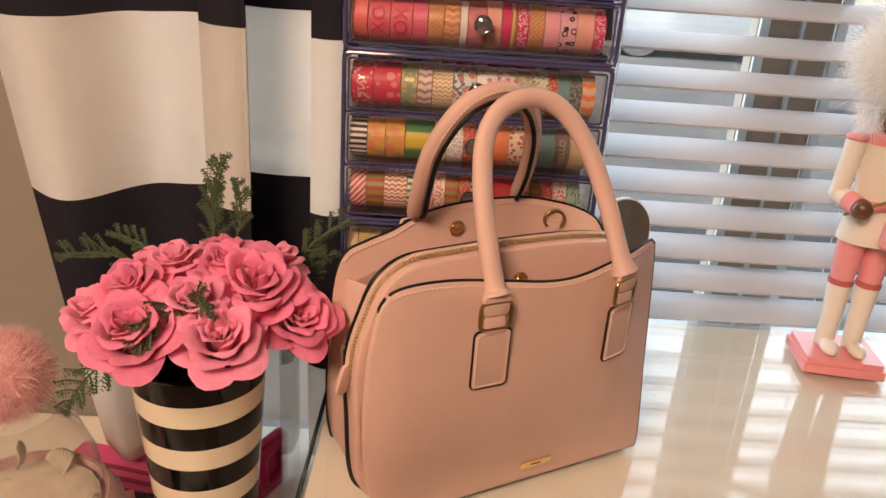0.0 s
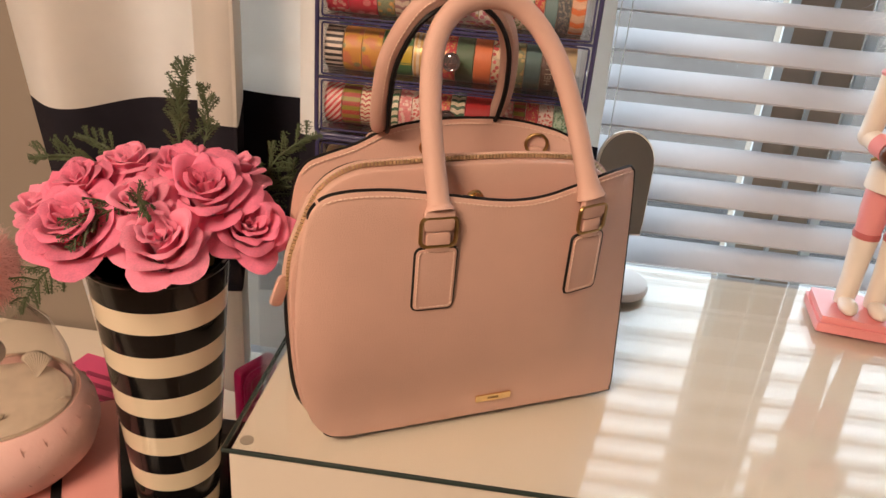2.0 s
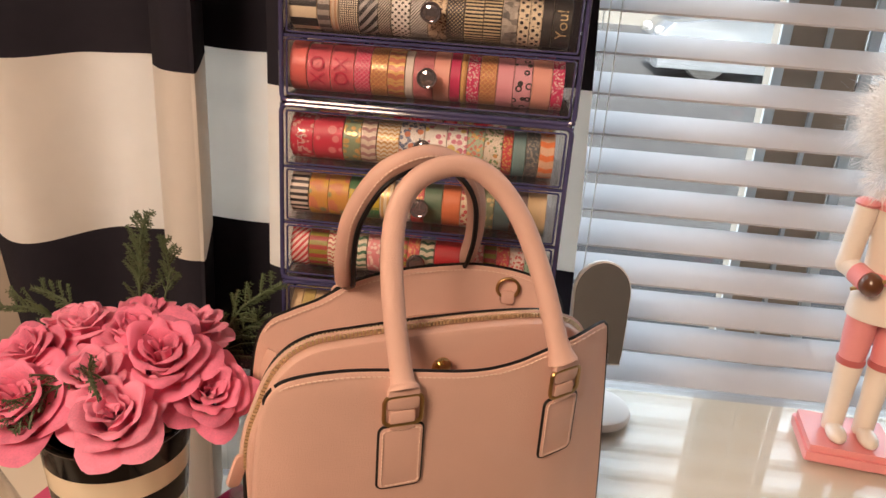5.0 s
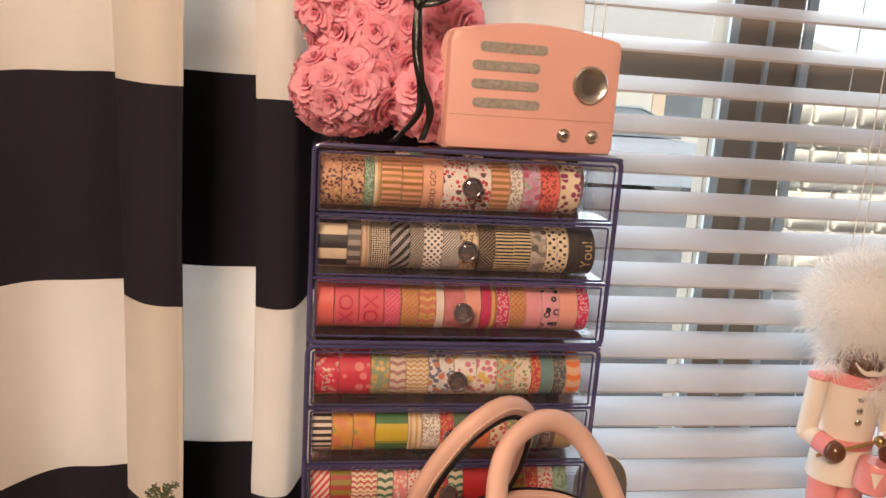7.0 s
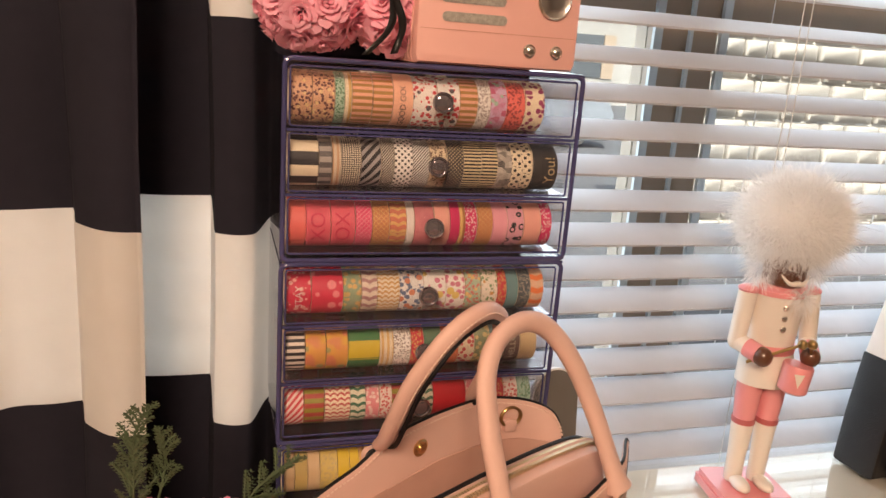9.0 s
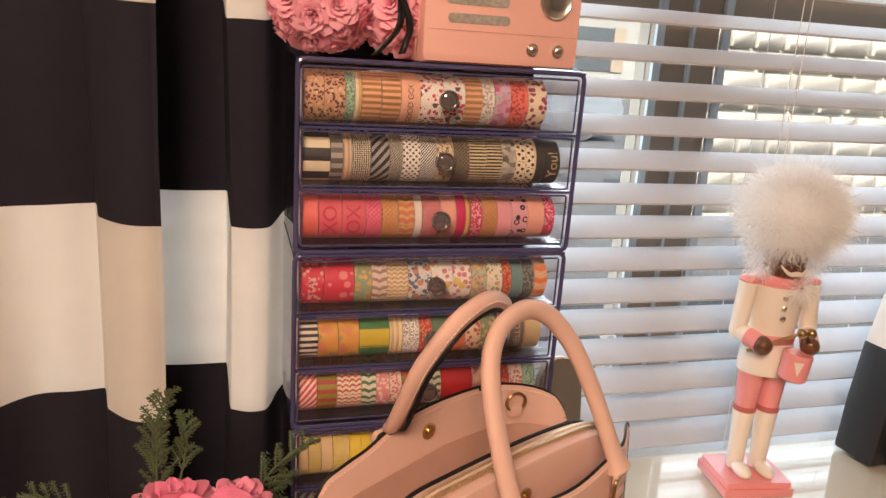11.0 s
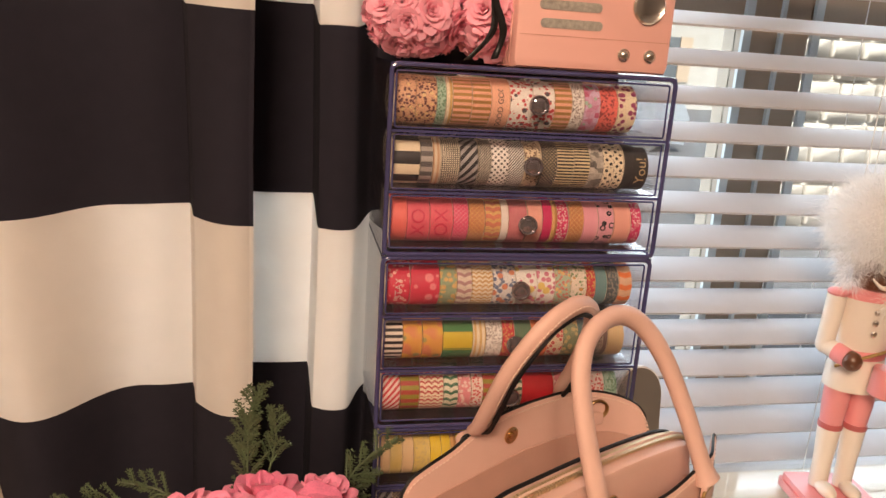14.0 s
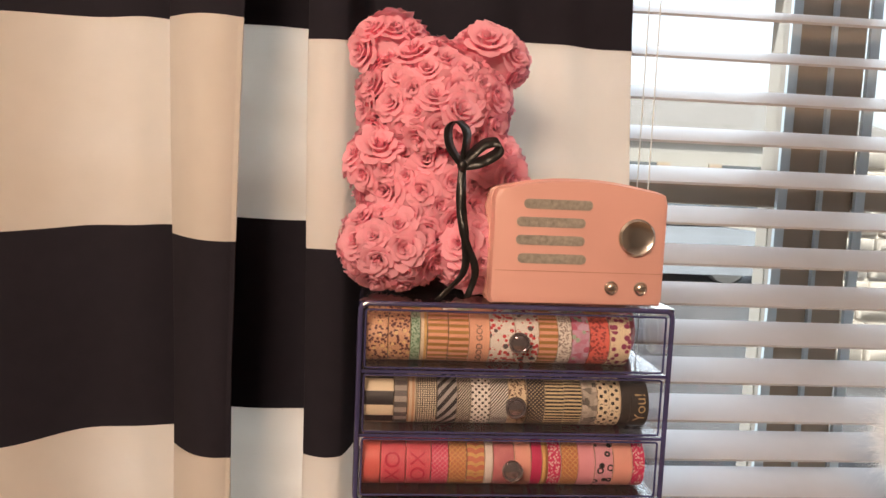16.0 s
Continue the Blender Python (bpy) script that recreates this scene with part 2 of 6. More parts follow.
# window: tan frame, mullions, meeting rail, panes
win = tagged(new("window_1"), "tan-framed double window behind white blinds", "window", kind="structure")
part("window_sill", box(WX0, WX1, WY0 - 0.004, WY1, WZ0 - 0.02, WZ0 - 0.004), SILL, win, "white painted sill", bevel=0.003)
for nm, q in (("window_frame", (WX0, WX0 + 0.05, WZ0, WZ1)), ("window_frame", (WX1 - 0.05, WX1, WZ0, WZ1)), ("window_frame", (WX0 + 0.05, WX1 - 0.05, WZ1 - 0.05, WZ1)),
              ("window_frame", (WX0 + 0.05, WX1 - 0.05, WZ0, WZ0 + 0.04)), ("mullion", (0.425, 0.515, WZ0 + 0.04, WZ1 - 0.05)),
              ("meeting_rail", (WX0 + 0.05, 0.425, 1.362, 1.408)), ("meeting_rail", (0.515, WX1 - 0.05, 1.362, 1.408))):
    part(nm, box(q[0], q[1], 1.035, 1.10, q[2], q[3]), FRAME, win, bevel=0.003)
for xa in (0.413, 0.4665, 0.515):
    part("glazing_bead", box(xa, xa + (0.012 if xa != 0.4665 else 0.005), 1.028, 1.0345, WZ0 + 0.04, WZ1 - 0.05), FRAME_L, win, "grey glazing bead")
for xa, xb in ((WX0 + 0.05, 0.425), (0.515, WX1 - 0.05)):
    for za, zb in ((WZ0 + 0.04, 1.362), (1.408, WZ1 - 0.05)):
        p = part("pane", box(xa, xb, 1.066, 1.07, za, zb), PANE, win)
        p.visible_shadow = False

# venetian blind
PITCH, TILT_DEG, BY = 0.045, 21, 0.962
blind = thing("venetian_blind", "white two-inch faux wood venetian blind, slats tilted half open", "blind", m=pose(0, BY, 0))
bm = bmesh.new()
prof = []
for i in range(9):
    a = -0.025 + 0.05 * i / 8
    prof.append((a, 0.0012 * (1 - (a / 0.025) ** 2)))
outline = [(y, z + 0.0014) for y, z in prof] + [(y, z - 0.0014) for y, z in reversed(prof)]
ca, sa = math.cos(radians(TILT_DEG)), math.sin(radians(TILT_DEG))
ra = [bm.verts.new((WX0 + 0.012, y * ca - z * sa, y * sa + z * ca)) for y, z in outline]
rb = [bm.verts.new((WX1 - 0.012, y * ca - z * sa, y * sa + z * ca)) for y, z in outline]
for i in range(len(ra)):
    bm.faces.new((ra[i], ra[(i + 1) % len(ra)], rb[(i + 1) % len(ra)], rb[i]))
bm.faces.new(ra[::-1]), bm.faces.new(rb)
slat = part("slat", bm, SLAT, blind, m=pose(0, 0, 0.5415))
SLAT_Z = [0.5415 + PITCH * i for i in range(35)]
for z in SLAT_Z[1:]:
    o = new("slat", slat.data)
    o.parent = blind
    o.matrix_local = pose(random.uniform(-0.001, 0.001), 0, z, random.uniform(-0.8, 0.8), 0, 0)
part("bottom_rail", box(WX0 + 0.012, WX1 - 0.012, -0.02, 0.02, WZ0 - 0.002, WZ0 + 0.014), SLAT, blind, bevel=0.003)
part("head_rail", box(WX0 + 0.01, WX1 - 0.01, -0.028, 0.028, WZ1 - 0.055, WZ1 - 0.002), SLAT, blind, bevel=0.003)
for x in (-0.2, 0.20, 0.56, 0.80, 1.2):
    for dy, dx in ((-0.0275, 0), (0.0275, 0), (-0.0285, 0.012)):
        bm = bmesh.new()
        tube(bm, [(x + dx, dy, WZ0 + 0.014), (x + dx + 0.001, dy, 1.4), (x + dx, dy, WZ1 - 0.055)], 0.0007, 6)
        part("ladder_cord", bm, CORD, blind)

# desk with a glass sheet
desk = thing("desk", "white lacquered desk with a deep front panel", "desk")
part("desktop", box(-0.0972, 1.5, 0.4747, 0.905, 0.715, DZ - 0.0065), DESK, desk, bevel=0.002)
part("drawer_front", box(-0.0952, 0.52, 0.4727, 0.4905, 0.565, 0.713), DESK, desk, bevel=0.0015)
part("drawer_front", box(0.524, 1.5, 0.4727, 0.4905, 0.565, 0.713), DESK, desk, bevel=0.0015)
part("carcass", box(-0.0942, 1.499, 0.4915, 0.90, 0.08, 0.714), DESK, desk, bevel=0.0015)
part("plinth", box(-0.08, 1.47, 0.53, 0.88, 0.0, 0.08), DESK, desk)
sheet = thing("glass_desk_cover", "clear glass sheet lying on the white desk", "glass sheet")
part("sheet", box(-0.1006, 1.5, 0.4722, 0.9055, DZ - 0.0055, DZ), GLASS, sheet)
bm = bmesh.new()
tube(bm, [(-0.1008, 0.4722, DZ - 0.0027), (1.5, 0.4722, DZ - 0.0024)], 0.0021, 8)
tube(bm, [(-0.1006, 0.4722, DZ - 0.0027), (-0.1006, 0.9055, DZ - 0.0024)], 0.0021, 8)
part("polished_rim", bm, GLASS_EDGE, sheet, "dark green polished rim")
bm = bmesh.new()
lathe(bm, [(0.0055, 0), (0.0055, 0.0008)], 24, m=pose(-0.0876, 0.4905, DZ - 0.0063))
part("bumper_pad", bm, mat("bumper_pad", (0.4, 0.36, 0.3), 0.5), sheet, "round translucent bumper pad")

# low side cabinet with a black tray
cab = thing("side_cabinet", "low white side cabinet beside the desk", "cabinet")
part("cabinet_top", box(-1.0, -0.104, 0.30, 0.925, CZ - 0.034, CZ - 0.0092), DESK, cab, bevel=0.002)
part("cabinet_body", box(-0.99, -0.112, 0.32, 0.92, 0.0, CZ - 0.0345), DESK, cab, bevel=0.002)
bm = bmesh.new()
slab(bm, [(x - 0.33, y + 0.565) for x, y in round_rect(0.424, 0.39, 0.012)], CZ - 0.009, CZ, edge=0.002)
for v in bm.verts:
    v.co = Vector((v.co.x, v.co.z, v.co.y))
tagged(put("black_tray", bm, BLACK_GLOSS), "flat glossy black tray under the vase and books", "tray")

# striped curtain: pleats of uneven depth, bands in step with the folds
CX0, CX1, CB, CT = -0.484, 0.168, 0.568, 2.18
BANDS = [0.722, 0.93, 1.13, 1.325, 1.515, 1.71, 1.905, 2.10]


def ease(a, b, x):
    """0 before a, 1 past b, smooth between."""
    f = max(0.0, min(1.0, (x - a) / (b - a)))
    return f * f * (3 - 2 * f)


def curtain_depth(x):
    """How far the cloth stands from the window, and how much its bands drop there."""
    y = 0.872 - 0.062 * math.exp(-((x + 0.428) / 0.062) ** 2) - 0.010 * math.exp(-((x + 0.30) / 0.03) ** 2)
    d = 0.010 * math.exp(-((x + 0.42) / 0.07) ** 2)
    on = ease(-0.272, -0.262, x) * (1 - ease(-0.2095, -0.2065, x))
    y += -(0.034 + 0.042 * math.sin(math.pi / 2 * max(0.0, min(1.25, (x + 0.268) / 0.044)))) * on
    d += 0.004 * on
    hollow = ease(-0.2085, -0.2055, x) * (1 - ease(-0.1475, -0.1445, x))
    y += 0.036 * hollow
    d -= 0.010 * hollow
    on = ease(-0.147, -0.144, x) * (1 - ease(-0.112, -0.085, x))
    y += -(0.034 + 0.012 * math.sin(math.pi * max(0.0, min(1.0, (x + 0.147) / 0.05)))) * on
    d += 0.011 * on
    y += -0.012 * math.exp(-((x - 0.02) / 0.03) ** 2) - 0.008 * math.exp(-((x - 0.1) / 0.02) ** 2)
    return y, d


def curtain():
    bm = bmesh.new()
    nx = 640
    zs = [CB]
    for z in BANDS + [CT]:
        a = zs[-1]
        zs += [a + (z - a) * (k + 1) / 5 for k in range(5)]
    rows = []
    for z in zs:
        row = []
        for i in range(nx + 1):
            x = CX0 + (CX1 - CX0) * i / nx
            y, d = curtain_depth(x)
            sway = 0.006 * math.sin(z * 5 + x * 9) + 0.003 * noise.noise(Vector((x * 14, z * 5, 0)))
            wave = 0.004 * math.sin(x * 17 + 0.8) + 0.004 * noise.noise(Vector((x * 20, 3, round(z * 5))))
            lo = 0 if z in (CB, CT) else 1
            skew = 0.045 * max(0.0, min(1.0, (x + 0.05) / 0.2)) * (1.5 - z)
            over = 0.003 * ease(-0.24, -0.212, x) * (1 - ease(-0.2095, -0.2065, x))
            if -0.2095 < x < -0.146:
                over -= 0.036 * ease(-0.2095, -0.2055, x) * min(1.0, (-0.146 - x) / 0.0595)
            over += 0.16 * (1.0 - z) * (1 - ease(-0.48, -0.30, x)) + 0.035 * max(0.0, z - 1.2) * math.exp(-((x + 0.205) / 0.035) ** 2)
            row.append(bm.verts.new((x + skew + over + 0.003 * math.sin(z * 7), y + sway, z - d * lo + wave * lo * 0.5)))
        rows.append(row)
    for j in range(len(zs) - 1):
        mi = (j // 5) % 2
        for i in range(nx):
            bm.faces.new((rows[j][i], rows[j][i + 1], rows[j + 1][i + 1], rows[j + 1][i])).material_index = mi
    o = put("curtain", bm, [WHITE_CLOTH, NAVY])
    s = o.modifiers.new("solidify", "SOLIDIFY")
    s.thickness = 0.0012
    return tagged(o, "navy and white wide-striped cotton curtain hanging in soft pleats", "curtain")


curtain()
rod = thing("curtain_rod", "dark metal curtain rod over the window", "curtain rod")
bm = bmesh.new()
tube(bm, [(-0.6, 0.86, 2.19), (1.6, 0.86, 2.19)], 0.009, 12)
part("rod", bm, EDGE_INK, rod)
for x in (-0.55, 1.55):
    bm = bmesh.new()
    tube(bm, [(x, 0.86, 2.19), (x, 0.934, 2.19)], 0.006, 8)
    part("bracket", bm, EDGE_INK, rod)


# ---- clear drawer units with tape rolls ----
KNOB = mat("smoky_knob", (0.34, 0.30, 0.33), 0.1, 0.8, vary=0.15, coat=0.6)
UX0, UX1, UY0, UY1 = -0.0915, 0.1595, 0.707, 0.825
UNITS = [(1.1235, 1.2865), (0.9585, 1.1235), (DZ, 0.9585)]


def drawer_unit(z0, z1, dx):
    """Clear acrylic case with indigo-looking edges and three drawers."""
    u = thing("drawer_unit", "clear acrylic three-drawer unit with indigo edges, full of tape rolls", "storage drawers", "stacked drawer units", pose(dx, 0, z0))
    h, t = z1 - z0, 0.0024
    for nm, q in (("side_panel", (UX0, UX0 + t, UY0, UY1, t, h - t)), ("side_panel", (UX1 - t, UX1, UY0, UY1, t, h - t)),
                  ("top_panel", (UX0, UX1, UY0, UY1, h - t, h)), ("bottom_panel", (UX0, UX1, UY0, UY1, 0.0004, t)), ("back_panel", (UX0 + t, UX1 - t, UY1 - t, UY1 - 0.0002, t, h - t))):
        part(nm, box(*q), ACRYL, u)
    rail = 0.0042
    bm = bmesh.new()
    loop = [(x + (UX0 + UX1) / 2, UY0 - 0.001, z + h / 2) for x, z in round_rect(UX1 - UX0 - 0.003, h - 0.0035, 0.006)]
    tube(bm, loop, 0.0021, 8, closed=True, up=(0, 1, 0))
    part("front_rim", bm, INDIGO, u, "indigo front rim")
    for x in (UX0 + 0.0015, UX1 - 0.0015):
        for z in (0.002, h - 0.002):
            bm = bmesh.new()
            tube(bm, [(x, UY0, z), (x, UY1, z)], 0.0016, 6)
            part("edge", bm, INDIGO, u)
    dh = (h - 0.008) / 3
    for i in range(3):
        a = 0.004 + dh * i
        if i:
            bm = bmesh.new()
            bx(bm, UX0 + t, UX1 - t, UY0, UY0 + 0.003, a - 0.0012, a + 0.0012)
            bx(bm, UX0 + t, UX1 - t, UY0 + 0.003, UY1 - t, a - 0.0006, a + 0.0006, 1)
            part("shelf", bm, [INDIGO, ACRYL], u)
        dr = part("drawer", box(UX0 + 0.005, UX1 - 0.005, UY0 + 0.0005, UY0 + 0.0025, a + 0.002, a + dh - 0.003), ACRYL, u, "clear drawer with tapes in it")
        bm = bmesh.new()
        lp = [(x + (UX0 + UX1) / 2, UY0 + 0.0008, z + a + dh / 2) for x, z in round_rect(UX1 - UX0 - 0.0115, dh - 0.006, 0.002, 2)]
        tube(bm, lp, 0.0009, 6, closed=True, up=(0, 1, 0))
        part("drawer_rim", bm, INDIGO, dr)
        part("drawer_floor", box(UX0 + 0.005, UX1 - 0.005, UY0 + 0.003, UY1 - 0.006, a + 0.0022, a + 0.0034), ACRYL, dr)
        bm = bmesh.new()
        lathe(bm, [(0.004, 0), (0.0055, 0.004), (0.0082, 0.006), (0.0086, 0.009), (0.0081, 0.0111), (0.0070, 0.0113), (0.0062, 0.0101), (0.0045, 0.0108), (0.0025, 0.0113), (0.0005, 0.0115)], 24, m=pose((UX0 + UX1) / 2, UY0 + 0.0006, a + dh * 0.52, 90))
        part("knob", bm, KNOB, dr, "round smoky knob")
    return u


for (za, zb), dx in zip(UNITS, (0, -0.0005, 0.0005)):
    drawer_unit(za, zb, dx)


def pattern_mat(name, base, ink, kind, k=1.0, metal=0.0, rough=0.45, third=None):
    """Printed tape: a pattern round the roll in base and ink colours."""
    m = bpy.data.materials.new(name)
    m.use_nodes = True
    nt = m.node_tree
    N = nt.nodes.new
    b = nt.nodes["Principled BSDF"]
    b.inputs["Roughness"].default_value = rough
    tc, sp = N("ShaderNodeTexCoord"), N("ShaderNodeSeparateXYZ")
    nt.links.new(tc.outputs["Object"], sp.inputs[0])

    def math_node(op, a, c=None, v=None):
        n = N("ShaderNodeMath")
        n.operation = op
        for i, q in enumerate((a, c)):
            if q is None:
                continue
            if isinstance(q, (int, float)):
                n.inputs[i].default_value = q
            else:
                nt.links.new(q, n.inputs[i])
        return n.outputs[0]
    ang = math_node("MULTIPLY", math_node("ARCTAN2", sp.outputs[2], sp.outputs[1]), 0.0205)
    x = sp.outputs[0]
    cmb = N("ShaderNodeCombineXYZ")
    nt.links.new(x, cmb.inputs[0])
    nt.links.new(ang, cmb.inputs[1])
    vec = cmb.outputs[0]

    def wave(src, freq, level=0.0):
        return math_node("GREATER_THAN", math_node("SINE", math_node("MULTIPLY", src, freq)), level)
    if kind == "bars":
        mask = wave(ang, 2200 * k)
    elif kind == "lines":
        mask = wave(x, 2600 * k, 0.2)
    elif kind == "diag":
        mask = wave(math_node("ADD", math_node("MULTIPLY", x, 1.2), ang), 1200 * k)
    elif kind == "grid":
        mask = math_node("MAXIMUM", wave(x, 3400 * k, 0.55), wave(ang, 3400 * k, 0.55))
    elif kind == "lattice":
        p = math_node("ABSOLUTE", math_node("SINE", math_node("MULTIPLY", math_node("ADD", x, ang), 640 * k)))
        q = math_node("ABSOLUTE", math_node("SINE", math_node("MULTIPLY", math_node("SUBTRACT", x, ang), 640 * k)))
        mask = math_node("LESS_THAN", math_node("MINIMUM", p, q), 0.26)
    elif kind == "dots":
        p = math_node("MULTIPLY", math_node("SINE", math_node("MULTIPLY", x, 1300 * k)), math_node("SINE", math_node("MULTIPLY", ang, 1300 * k)))
        mask = math_node("GREATER_THAN", p, 0.38)
    elif kind == "scales":
        p = math_node("ABSOLUTE", math_node("SINE", math_node("MULTIPLY", x, 560 * k)))
        q = math_node("SINE", math_node("MULTIPLY", math_node("ADD", ang, math_node("MULTIPLY", p, 0.0022)), 1500 * k))
        mask = math_node("GREATER_THAN", q, 0.25)
    elif kind in ("blobs", "leopard"):
        vo = N("ShaderNodeTexVoronoi")
        vo.inputs["Scale"].default_value = 230 * k
        nt.links.new(vec, vo.inputs["Vector"])
        d = vo.outputs["Distance"]
        mask = math_node("LESS_THAN", d, 0.42)
        if kind == "leopard":
            mask = math_node("MULTIPLY", mask, math_node("GREATER_THAN", d, 0.24))
    elif kind == "patch":
        vo = N("ShaderNodeTexVoronoi")
        vo.distance = "CHEBYCHEV"
        vo.inputs["Scale"].default_value = 150 * k
        nt.links.new(vec, vo.inputs["Vector"])
        sc = N("ShaderNodeSeparateColor")
        nt.links.new(vo.outputs["Color"], sc.inputs[0])
        mask = sc.outputs[0]
    else:
        nz = N("ShaderNodeTexNoise")
        nz.inputs["Scale"].default_value = 90 * k
        nt.links.new(vec, nz.inputs["Vector"])
        mask = nz.outputs[0]
    mix = N("ShaderNodeMix")
    mix.data_type = "RGBA"
    mix.inputs["A"].default_value, mix.inputs["B"].default_value = (*base, 1), (*ink, 1)
    nt.links.new(mask, mix.inputs["Factor"])
    col = mix.outputs["Result"]
    if third:
        vo = N("ShaderNodeTexVoronoi")
        vo.inputs["Scale"].default_value = 120 * k
        nt.links.new(vec, vo.inputs["Vector"])
        mix2 = N("ShaderNodeMix")
        mix2.data_type = "RGBA"
        mix2.inputs["B"].default_value = (*third, 1)
        nt.links.new(col, mix2.inputs["A"])
        nt.links.new(math_node("LESS_THAN", vo.outputs["Distance"], 0.3), mix2.inputs["Factor"])
        col = mix2.outputs["Result"]
    nt.links.new(col, b.inputs["Base Color"])
    if metal:
        nt.links.new(math_node("MULTIPLY", mask, metal * 0.45), b.inputs["Metallic"])
        b.inputs["Roughness"].default_value = 0.3
    return m


BLK, WHT, CRM, PCH = (0.015, 0.014, 0.016), (0.8, 0.77, 0.72), (0.78, 0.68, 0.5), (0.8, 0.42, 0.28)
CRL, PNK, HOT, LPK = (0.75, 0.16, 0.13), (0.8, 0.2, 0.26), (0.62, 0.03, 0.13), (0.78, 0.36, 0.42)
GLD, RED, GRN, TEA = (0.75, 0.5, 0.2), (0.6, 0.02, 0.03), (0.1, 0.22, 0.12), (0.12, 0.24, 0.26)
MINT, TAN, YEL, ORG = (0.36, 0.52, 0.4), (0.5, 0.3, 0.18), (0.78, 0.58, 0.05), (0.75, 0.2, 0.06)
PM = pattern_mat
